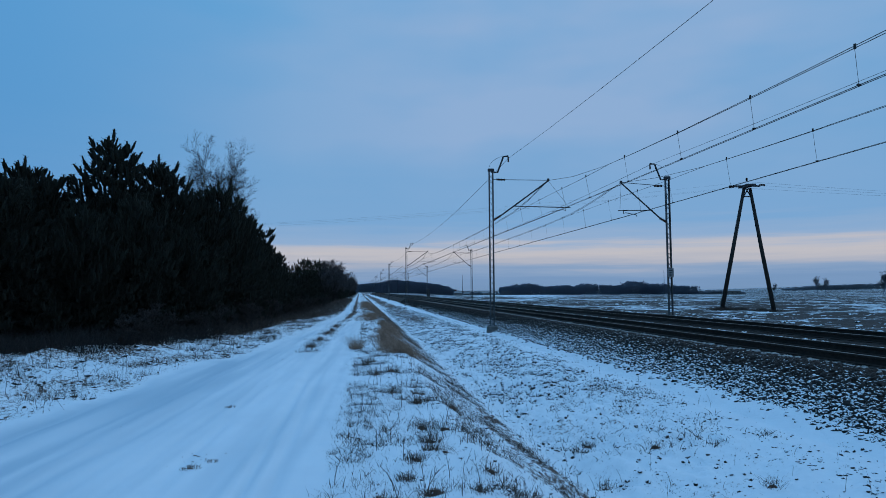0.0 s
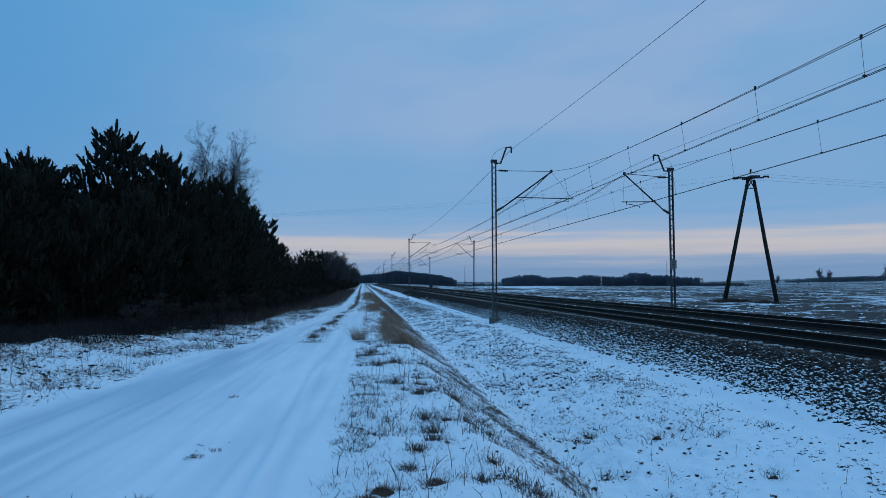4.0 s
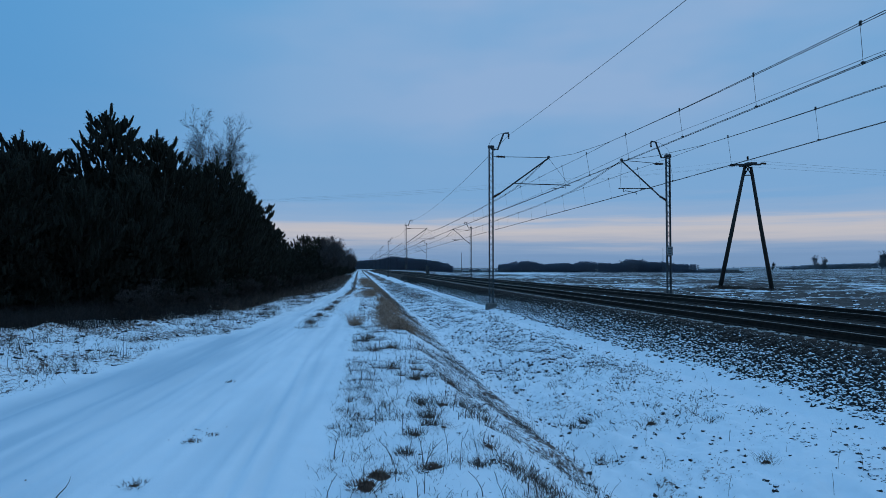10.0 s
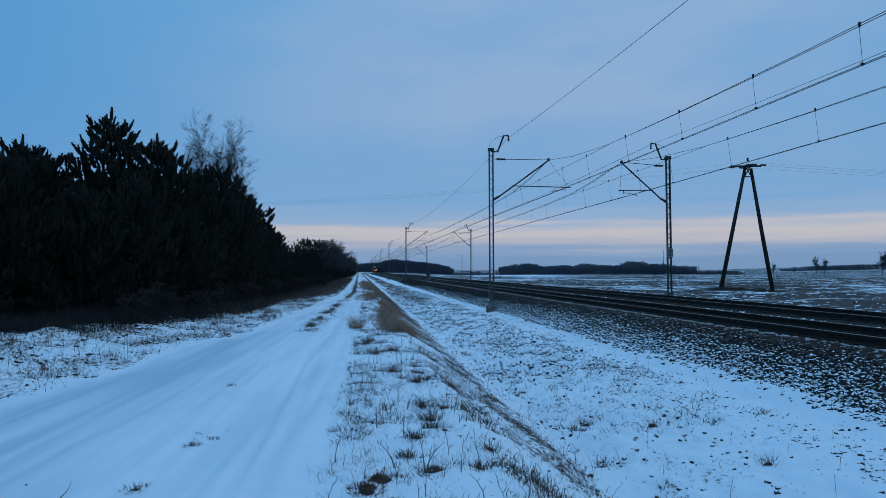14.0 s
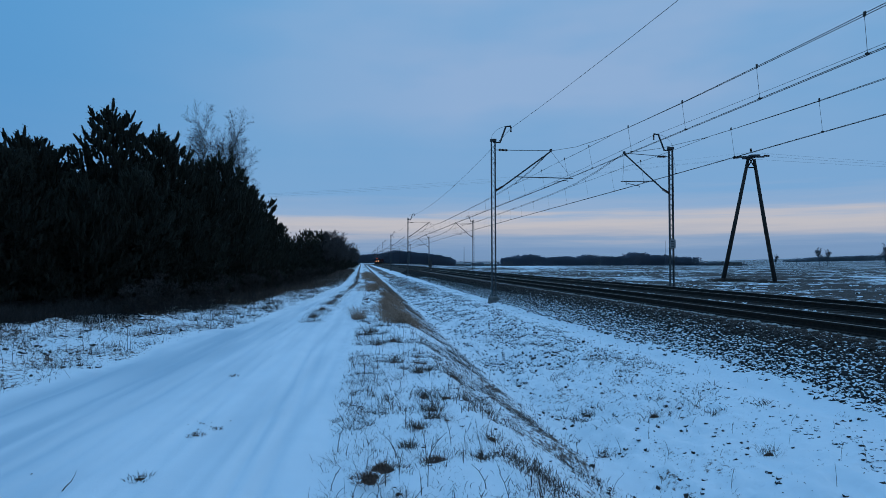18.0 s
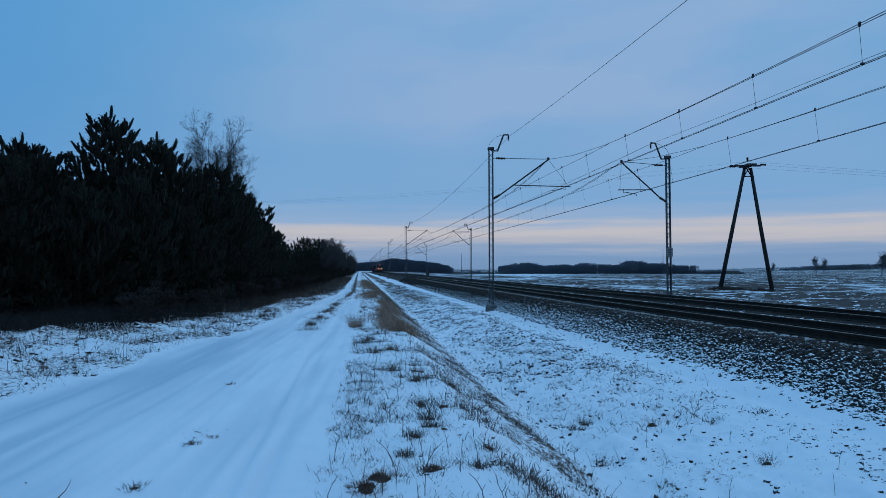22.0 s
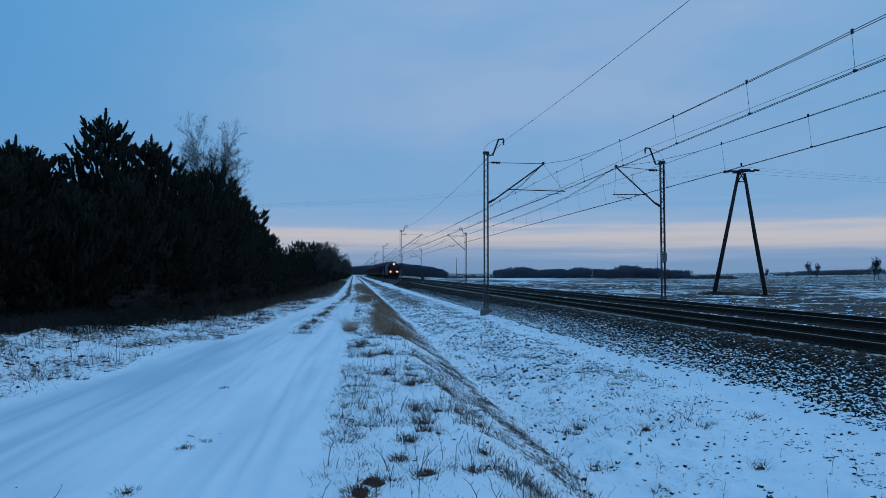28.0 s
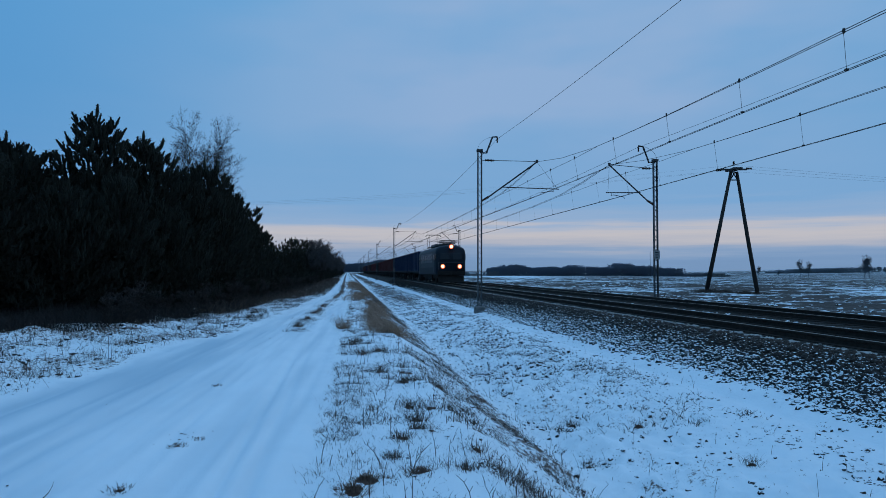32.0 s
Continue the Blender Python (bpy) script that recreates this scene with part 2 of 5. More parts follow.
def stone_material():
    m, nt, b = node_mat("snow_dusted_ballast_stone", 0.9)
    g = nt.nodes.new("ShaderNodeNewGeometry")
    r = ramp_node(nt, g.outputs["Random Per Island"], [(0.0, (0.012, 0.0105, 0.01, 1)), (1.0, (0.055, 0.046, 0.041, 1))])
    up = nt.nodes.new("ShaderNodeSeparateXYZ")
    nt.links.new(g.outputs["Normal"], up.inputs[0])
    at = nt.nodes.new("ShaderNodeSeparateXYZ")
    nt.links.new(g.outputs["Position"], at.inputs[0])
    # rust dust from the rails on the upper stones
    dust = nt.nodes.new("ShaderNodeMapRange")
    dust.inputs[1].default_value, dust.inputs[2].default_value, dust.inputs[4].default_value = 7.9, 8.8, 0.75
    nt.links.new(at.outputs[0], dust.inputs[0])
    body = mix_node(nt, dust.outputs[0], r.outputs[0], (0.08, 0.05, 0.038, 1))
    n = noise_node(nt, 7, 3)
    # less snow lies high up, next to the sleepers
    k = math_node(nt, "SUBTRACT", math_node(nt, "ADD", up.outputs[2], math_node(nt, "MULTIPLY", n.outputs[0], 0.8)), math_node(nt, "MULTIPLY", math_node(nt, "SUBTRACT", at.outputs[0], 7.2), 0.33))
    gone = nt.nodes.new("ShaderNodeMapRange")
    gone.inputs[1].default_value, gone.inputs[2].default_value, gone.inputs[4].default_value = 22, 60, 0.34
    nt.links.new(at.outputs[1], gone.inputs[0])
    k = math_node(nt, "SUBTRACT", k, gone.outputs[0])
    f = ramp_node(nt, k, [(0.93, (0, 0, 0, 1)), (1.01, (1, 1, 1, 1))])
    nt.links.new(mix_node(nt, f.outputs[0], body, SNOW2), b.inputs["Base Color"])
    return m


M_STONE = stone_material()
M_SNOWLUMP = simple("snow_lump", SNOW2, SNOW, 14, 0.75, 0, 0.4, 0.01)
M_SOILED = simple("soiled_snow", (0.26, 0.225, 0.2, 1), (0.5, 0.46, 0.43, 1), 14, 0.85, 0, 0.4, 0.01)
M_RAIL = simple("rusty_rail", (0.018, 0.012, 0.009, 1), (0.055, 0.034, 0.025, 1), 9, 0.75, 0.1, 0.2, 0.004)
M_HEAD = simple("worn_rail_head", (0.2, 0.155, 0.125, 1), (0.3, 0.245, 0.205, 1), 8, 0.5, 0.8, 0.05, 0.001)
M_SLEEPER = simple("oily_timber_sleeper", (0.014, 0.011, 0.009, 1), (0.045, 0.036, 0.03, 1), 7, 0.9, 0, 0.4, 0.01)
M_STEEL = simple("galvanised_steel", (0.04, 0.043, 0.047, 1), (0.11, 0.116, 0.123, 1), 5, 0.55, 0.3, 0.1, 0.003)
M_DARKSTEEL = simple("dark_steel", (0.035, 0.036, 0.038, 1), (0.08, 0.08, 0.082, 1), 5, 0.6, 0.3, 0.1, 0.003)
M_WIRE = simple("tarnished_copper_wire", (0.03, 0.03, 0.03, 1), (0.06, 0.058, 0.055, 1), 3, 0.6, 0.5, 0)
M_CONCRETE = simple("weathered_concrete", (0.085, 0.08, 0.076, 1), (0.19, 0.182, 0.172, 1), 5, 0.9, 0, 0.4, 0.01)
M_PORCELAIN = simple("brown_porcelain", (0.05, 0.025, 0.015, 1), (0.09, 0.045, 0.03, 1), 8, 0.25, 0, 0)
M_POLE = simple("tarred_timber_pole", (0.016, 0.014, 0.013, 1), (0.05, 0.042, 0.036, 1), 3, 0.85, 0, 0.5, 0.01, (8, 8, 0.6))
M_PLATE = simple("grey_enamel_plate", (0.16, 0.165, 0.17, 1), (0.26, 0.265, 0.27, 1), 6, 0.5, 0, 0)
M_NEEDLE = by_island("pine_needles", (0.016, 0.0165, 0.0115, 1), (0.038, 0.037, 0.025, 1), 0.95)
M_BARK = simple("pine_bark", (0.014, 0.011, 0.009, 1), (0.04, 0.03, 0.023, 1), 5, 0.9, 0, 0.7, 0.02, (3, 3, 0.8))
M_TWIG = simple("bare_twigs", (0.018, 0.015, 0.014, 1), (0.045, 0.037, 0.033, 1), 4, 0.9, 0, 0)
M_BIRCH = simple("birch_bark", (0.03, 0.027, 0.025, 1), (0.22, 0.21, 0.2, 1), 4, 0.8, 0, 0.3, 0.01, (1, 1, 5))


def far_wood(name, dark, light):
    """Foliage too fine to tell leaf from leaf: bent normals light it as one soft mass, haze is in its colour."""
    m = by_island(name, dark, light, 0.95)
    nt = m.node_tree
    g, mix = nt.nodes.new("ShaderNodeNewGeometry"), nt.nodes.new("ShaderNodeMix")
    mix.data_type = "VECTOR"
    mix.inputs[0].default_value = 0.94
    mix.inputs[5].default_value = (0.0, -0.5, 0.85)
    nt.links.new(g.outputs["Normal"], mix.inputs[4])
    nt.links.new(mix.outputs[1], nt.nodes["Principled BSDF"].inputs["Normal"])
    return m


# pale blue-grey base colours carry the haze of distance
M_WOOD_FAR = far_wood("far_bare_woods_hazed", (0.15, 0.155, 0.175, 1), (0.175, 0.18, 0.2, 1))
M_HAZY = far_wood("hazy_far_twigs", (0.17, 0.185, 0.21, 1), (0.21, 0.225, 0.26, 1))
M_WOOD_MID = far_wood("far_pine_woods_hazed", (0.118, 0.14, 0.185, 1), (0.128, 0.15, 0.197, 1))
M_GRASS = by_island("dead_grass", (0.2, 0.115, 0.078, 1), (0.54, 0.34, 0.235, 1))
M_HEATH = by_island("dark_heath", (0.01, 0.0085, 0.008, 1), (0.045, 0.033, 0.027, 1))
# twigs of the farther trees, paled in colour to stand for haze
M_FARTWIG = by_island("haze_greyed_twigs", (0.045, 0.037, 0.036, 1), (0.1, 0.083, 0.08, 1))
M_BRUSH = by_island("grey_brown_brushwood", (0.024, 0.019, 0.017, 1), (0.07, 0.053, 0.045, 1))
M_STALK = by_island("dry_weed_stalks", (0.045, 0.031, 0.025, 1), (0.16, 0.11, 0.084, 1))


def paint(name, c, rough=0.5):
    d = tuple(x * 0.62 for x in c[:3]) + (1,)
    return simple(name, d, c, 1.6, rough, 0, 0.08, 0.004)


M_LOCO = paint("loco_teal_blue_paint", (0.011, 0.018, 0.027, 1), 0.6)
M_LOCO2 = paint("loco_grey_band_paint", (0.03, 0.038, 0.046, 1), 0.6)
M_FRAME = paint("loco_pale_window_frame", (0.12, 0.135, 0.15, 1), 0.5)
M_ROOF = paint("loco_roof_grey", (0.07, 0.075, 0.08, 1), 0.6)
M_BLUEW = paint("wagon_blue_paint", (0.012, 0.024, 0.062, 1), 0.7)
M_REDW = paint("wagon_oxide_red_paint", (0.12, 0.03, 0.028, 1), 0.7)
M_BROWNW = paint("wagon_dark_brown_paint", (0.05, 0.03, 0.025, 1), 0.7)
M_BOGIE = simple("bogie_grime", (0.01, 0.009, 0.008, 1), (0.03, 0.026, 0.023, 1), 6, 0.85, 0.1, 0.3, 0.01)
M_COAL = simple("coal_load", (0.012, 0.012, 0.013, 1), (0.035, 0.035, 0.036, 1), 9, 0.8, 0, 0.8, 0.05)
M_GLASS, _nt, _b = node_mat("dark_window_glass", 0.2)
_b.inputs["Base Color"].default_value = (0.02, 0.025, 0.03, 1)
_b.inputs["Specular IOR Level"].default_value = 0.15
# emissive ring that stands for the red glare halo round each lit lamp
M_HALO, _nt, _b = node_mat("red_lamp_halo", 0.3)
_b.inputs["Base Color"].default_value = (0.5, 0.12, 0.05, 1)
_b.inputs["Emission Color"].default_value = (1.0, 0.13, 0.05, 1)
_b.inputs["Emission Strength"].default_value = 2.8
M_LAMP, _nt, _b = node_mat("warm_headlamp", 0.3)
_b.inputs["Base Color"].default_value = (0.9, 0.8, 0.6, 1)
_b.inputs["Emission Color"].default_value = (1.0, 0.5, 0.22, 1)
_b.inputs["Emission Strength"].default_value = 7.0


# ---- mesh building ----
class Shape:
    """Collects verts and faces, then becomes one mesh."""

    def __init__(self):
        self.v, self.f = [], []

    def add(self, v, f):
        o = len(self.v)
        self.v.extend(v)
        self.f.extend([tuple(i + o for i in q) for q in f])
        return self

    def box(self, c, s, m=None, bev=0.0):
        x, y, z = (k / 2 for k in s)
        if bev:
            pts = [(sx * (x - bev), sy * (y - bev), sz * z) for sz in (-1, 1) for sx, sy in ((-1, -1), (1, -1), (1, 1), (-1, 1))]
            mid = [(sx * x, sy * y, sz * (z - bev)) for sz in (-1, 1) for sx, sy in ((-1, -1), (1, -1), (1, 1), (-1, 1))]
            pts += mid
            f = [(3, 2, 1, 0), (4, 5, 6, 7)]
            for i in range(4):
                j = (i + 1) % 4
                f += [(i, j, 8 + j, 8 + i), (8 + i, 8 + j, 12 + j, 12 + i), (12 + i, 12 + j, 4 + j, 4 + i)]
        else:
            pts = [(sx * x, sy * y, sz * z) for sz in (-1, 1) for sx, sy in ((-1, -1), (1, -1), (1, 1), (-1, 1))]
            f = [(3, 2, 1, 0), (4, 5, 6, 7)] + [(i, (i + 1) % 4, 4 + (i + 1) % 4, 4 + i) for i in range(4)]
        if m is not None:
            pts = [tuple(m @ Vector(p)) for p in pts]
        return self.add([(p[0] + c[0], p[1] + c[1], p[2] + c[2]) for p in pts], f)

    def bar(self, a, b, w, d=None):
        """A rectangular bar from a to b."""
        a, b = Vector(a), Vector(b)
        q = (b - a).to_track_quat("Z", "Y").to_matrix()
        mid = (a + b) / 2
        return self.box(mid, (w, d or w, (b - a).length), q)

    def tube(self, pts, r, n=6, caps=True):
        """A round tube along points; r is one radius or one for each point."""
        pts = [Vector(p) for p in pts]
        rs = r if isinstance(r, (list, tuple)) else [r] * len(pts)
        v, f = [], []
        for i, p in enumerate(pts):
            d = pts[min(i + 1, len(pts) - 1)] - pts[max(i - 1, 0)]
            d = d.normalized() if d.length > 1e-9 else Vector((0, 0, 1))
            u = d.cross(Vector((0, 0, 1)) if abs(d.z) < 0.9 else Vector((1, 0, 0))).normalized()
            w = d.cross(u)
            for k in range(n):
                a = 2 * math.pi * k / n
                v.append(tuple(p + (u * math.cos(a) + w * math.sin(a)) * rs[i]))
        for i in range(len(pts) - 1):
            for k in range(n):
                j = (k + 1) % n
                f.append((i * n + k, i * n + j, (i + 1) * n + j, (i + 1) * n + k))
        if caps:
            f.append(tuple(range(n - 1, -1, -1)))
            f.append(tuple((len(pts) - 1) * n + k for k in range(n)))
        return self.add(v, f)

    def loft(self, rings, closed=True, caps=True):
        """Skins rings of equal length one to the next."""
        n = len(rings[0])
        v = [tuple(p) for r in rings for p in r]
        f = []
        for i in range(len(rings) - 1):
            for k in range(n if closed else n - 1):
                j = (k + 1) % n
                f.append((i * n + k, i * n + j, (i + 1) * n + j, (i + 1) * n + k))
        if caps and closed:
            f.append(tuple(range(n - 1, -1, -1)))
            f.append(tuple((len(rings) - 1) * n + k for k in range(n)))
        return self.add(v, f)

    def disc(self, c, r, axis, thick, n=16):
        a = Vector(axis).normalized() * thick / 2
        c = Vector(c)
        return self.tube([c - a, c + a], r, n)

    def insulator(self, a, b, r=0.06, ribs=5):
        a, b = Vector(a), Vector(b)
        pts, rs = [], []
        for i in range(ribs * 2 + 1):
            pts.append(a.lerp(b, i / (ribs * 2)))
            rs.append(r if i % 2 else r * 0.45)
        return self.tube(pts, rs, 8)

    def mesh(self, name, mat, smooth=False):
        me = bpy.data.meshes.new(name)
        me.from_pydata(self.v, [], self.f)
        me.materials.append(mat)
        if smooth:
            me.shade_smooth()
        me.update()
        return me


def part(name, shape, mat, parent, label="", smooth=False):
    ob = new(name, shape.mesh(name, mat, smooth) if isinstance(shape, Shape) else shape)
    ob.parent = parent
    return tagged(ob, label)


def thing(name, m, label, category, group=""):
    ob = new(name)
    ob.empty_display_size = 0.2
    ob.matrix_basis = m
    return tagged(ob, label, category, group)


def stuff(name, shape, mat, label, category, smooth=False):
    ob = new(name, shape.mesh(name, mat, smooth))
    return tagged(ob, label, category, kind="stuff")


# ---- lie of the land ----
def hash2(i, j, seed):
    h = (i.astype(np.int64) * 374761393 + j.astype(np.int64) * 668265263 + seed * 974711) & 0x7FFFFFFF
    h = ((h ^ (h >> 13)) * 1274126177) & 0x7FFFFFFF
    return ((h ^ (h >> 16)) & 0xFFFF) / 65535.0


def vnoise(x, y, seed=0):
    x, y = np.asarray(x, float), np.asarray(y, float)
    i, j = np.floor(x), np.floor(y)
    u, v = x - i, y - j
    u, v = u * u * (3 - 2 * u), v * v * (3 - 2 * v)
    a = hash2(i, j, seed) * (1 - u) + hash2(i + 1, j, seed) * u
    b = hash2(i, j + 1, seed) * (1 - u) + hash2(i + 1, j + 1, seed) * u
    return a * (1 - v) + b * v


def smooth01(t):
    t = np.clip(t, 0, 1)
    return t * t * (3 - 2 * t)


def drift(y):
    """How far the line has swung to the right at y."""
    y = np.asarray(y, float)
    return np.where(y > 700, 38.14 + 0.291 * (y - 700), np.clip(y - 438, 0, 262) ** 2 / 1800)


def line_slope(y):
    return min(0.291, max(0.0, (y - 438) / 900))


def road_centre(y):
    return np.interp(y, [-20, 0, 5, 8, 17.7, 24, 46, 140, 400], [-2.3, -2.1, -1.95, -1.75, -1.35, -1.15, -0.4, -0.5, -0.5])


def road_left(y):
    return np.interp(y, [-20, 4, 8.2, 10.3, 13.4, 17.2, 24.8, 42.8, 140], [-5.5, -4.6, -4.25, -3.85, -3.75, -2.8, -2.4, -1.35, -1.35])


def road_right(y):
    return np.interp(y, [0, 5.6, 8, 14.6, 41.8, 140], [-0.32, -0.28, -0.23, -0.11, 0.24, 0.3])


def forest_edge(y):
    return np.interp(y, [-60, 0, 10, 15, 17, 19.2, 24, 37, 57, 100, 150, 300, 500], [-16, -14, -10.5, -7.9, -6.5, -5.7, -5.0, -4.6, -4.3, -3.5, -2.7, -2.3, -2.3])


PX = [-600, -60, -14, -7, -4.6, -0.35, 0.4, 1.15, 1.7, 2.35, 2.9, 3.25, 3.7, 4.6, 5.6, 6.4, 6.9, 7.5, 8.4, 15.8, 16.6, 20, 24, 600]
PZ = [1.5, 0.7, 0.35, 0.2, 0.06, 0.0, 0.03, 0.02, -0.3, -0.72, -1.03, -1.09, -1.02, -0.87, -0.74, -0.68, -0.72, -0.52, -0.3, -0.2, 0.1, -0.05, -0.3, -0.3]


RUTS = [(-0.72, 0.15, 0.04), (0.72, 0.16, 0.02), (-0.15, 0.03, 0.02), (-1.3, 0.2, 0.03), (-0.45, 0.06, 0.02), (-1.0, 0.05, 0.02), (0.2, 0.05, 0.015), (1.15, 0.05, 0.015), (-1.9, 0.12, 0.03)]


def land(x, y):
    x, y = np.asarray(x, float), np.asarray(y, float)
    s = x - drift(y)
    z = np.interp(s, PX, PZ)
    d = np.hypot(s, y)
    # the fields fall away from the line, and rise again to far hills
    out = smooth01((s - 26) / 60)
    z = z - 0.0052 * np.clip(d - 60, 0, 900) * out
    z = z + out * 24 * smooth01((d - 1200) / 2200) * smooth01((x / np.maximum(d, 1) - 0.48) / 0.3)
    # relief
    near = np.exp(-np.maximum(d - 25, 0) / 40)
    on_road = smooth01((x - road_left(y)) / 0.6) * smooth01((road_right(y) - x) / 0.4)
    rough = (vnoise(x * 1.3, y * 1.3, 1) - 0.5) * 0.10 + (vnoise(x * 4, y * 4, 2) - 0.5) * 0.05 + (vnoise(x * 11, y * 11, 3) - 0.5) * 0.03
    z = z + rough * (1 - 0.85 * on_road) * np.where(s < 6.7, 1 + 1.3 * np.exp(-((s - 3.8) / 1.5) ** 2) + 1.6 * smooth01((-4 - s) / 1.5), 0.4) * (0.35 + 0.65 * near)
    lumps = 0.055 * np.abs(vnoise(x * 5.3, y * 4.1, 21) - 0.5) + 0.05 * np.clip(vnoise(x * 3.1 + 7, y * 2.6, 22) - 0.55, 0, 1) + 0.07 * np.clip(vnoise(x * 7.3, y * 5.9, 23) - 0.72, 0, 1)
    z = z + 2.6 * lumps * smooth01((s - 3.0) / 0.6) * smooth01((6.5 - s) / 1.0) * (0.35 + 0.65 * smooth01((y - 7) / 8)) * np.exp(-np.maximum(y - 60, 0) / 60)
    z = z + 0.045 * smooth01((22 - y) / 13) * np.exp(-((s - 7.4) / 0.5) ** 2) * (s < 8.6)
    # clods and shallow hollows of the ploughed field
    furrow = 0.34 * (vnoise(x * 0.13, y * 0.2, 41) - 0.5) + 0.2 * (vnoise(x * 0.4, y * 0.55, 42) - 0.5) + 0.1 * (vnoise(x * 0.95, y * 1.1, 43) - 0.5)
    z = z + furrow * smooth01((s - 18) / 5) * (1 - smooth01((d - 250) / 200))
    c = road_centre(y)
    for off, w, dep in RUTS:
        wob = (vnoise(y * 0.25, y * 0 + off * 7, 5) - 0.5) * 0.25
        z = z - dep * np.exp(-((x - c - off - wob) / w) ** 2) * on_road
    # fresh narrow tyre prints with pressed-up edges
    for xt, dep in ((-0.96, 0.035), (-0.74, 0.02), (-1.62, 0.012)):
        e = x - xt - 0.02 * y * (xt + 1) * 0.1 - 0.02 * np.sin(y * 0.35)
        z = z + dep * (0.45 * np.exp(-((np.abs(e) - 0.1) / 0.05) ** 2) - np.exp(-(e / 0.05) ** 2)) * on_road * (1 - smooth01((y - 9) / 7))
    # windrow between the wheel tracks
    z = z + 0.03 * np.exp(-((x - c) / 0.3) ** 2) * on_road * smooth01((y - 10) / 8)
    return z


def worn_shade_at(x, y):
    """How far the snow is packed and soiled by wheels, 0 to 1, with rut shade and left-side dimming put in."""
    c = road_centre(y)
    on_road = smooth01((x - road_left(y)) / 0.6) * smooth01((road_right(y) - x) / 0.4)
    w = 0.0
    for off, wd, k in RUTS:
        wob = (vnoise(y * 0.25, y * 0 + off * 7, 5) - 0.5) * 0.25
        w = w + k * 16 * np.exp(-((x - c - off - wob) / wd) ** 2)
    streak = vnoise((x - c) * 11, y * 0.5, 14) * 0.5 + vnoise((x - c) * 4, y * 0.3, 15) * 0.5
    # light falling off towards the left of the view, painted into the road snow
    left_dim = 0.55 * on_road * smooth01((-1.4 - x) / 1.6)
    return np.clip(w * on_road * 0.55 * streak + 0.9 * on_road * (streak - 0.4) + left_dim, 0, 1)


def cover_at(x, y):
    """How much dead grass shows through the snow, 0 to 1."""
    s = x - drift(y)
    on_road = smooth01((x - road_left(y)) / 0.5) * smooth01((road_right(y) - x) / 0.3)
    c = np.interp(s, [-14, -8, -5.5, -4.2, -0.35, -0.1, 1.0, 1.25, 1.6, 1.95, 2.35, 2.65, 3.0, 3.6, 5.0, 5.6, 6.2, 7.0, 8.3, 16, 17, 22],
                  [1.0, 0.5, 0.46, 0.4, 0.12, 0.26, 0.26, 0.32, 0.36, 0.42, 0.46, 0.38, 0.16, 0.26, 0.27, 0.27, 0.1, 0.02, 0.4, 0.8, 0.9, 0.6])
    c = c * (1 - on_road) + 0.02 * on_road
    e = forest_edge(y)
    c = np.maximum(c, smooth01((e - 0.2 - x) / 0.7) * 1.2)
    strip = np.exp(-((x - road_centre(y)) / 0.25) ** 2) * (smooth01((y - 16) / 6) * 0.44 + smooth01((y - 30) / 10) * 0.25)
    tuft = smooth01((vnoise(s * 1.5 + 3, y * 0.33, 62) - 0.36) / 0.3)
    w = s + (vnoise(x * 0.5, y * 0.22, 63) - 0.5) * 0.9 + (vnoise(x * 1.7, y * 0.9, 64) - 0.5) * 0.5
    dry = smooth01((y - 16) / 7) * np.exp(-((s - np.interp(y, [16, 40, 60], [1.1, 1.0, 0.8])) / np.interp(y, [16, 34, 60], [0.45, 0.7, 0.9])) ** 2) * 0.36 * tuft + smooth01((y - 30) / 16) * np.exp(-((x - (road_left(y) + forest_edge(y)) / 2) / 1.2) ** 2) * 0.4
    # rough grass holds on the slopes of the ditch farther along; its bottom and the berm keep their snow
    dry = dry + smooth01((y - 38) / 18) * np.exp(-((w - 4.75) / 1.1) ** 4) * (0.22 + 0.4 * vnoise(s * 1.3, y * 0.35, 61)) + smooth01((y - 28) / 16) * np.exp(-((w - 2.35) / 0.75) ** 4) * 0.28
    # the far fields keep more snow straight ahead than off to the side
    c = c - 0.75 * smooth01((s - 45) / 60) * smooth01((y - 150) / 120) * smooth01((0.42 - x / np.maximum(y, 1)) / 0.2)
    return np.clip(c + strip + dry + (vnoise(x * 0.7, y * 0.7, 8) - 0.5) * 0.25, 0, 1.3)


def steps(*runs):
    out = []
    for a, b, n in runs:
        out.extend(np.linspace(a, b, n, endpoint=False))
    out.append(runs[-1][1])
    return np.array(out)


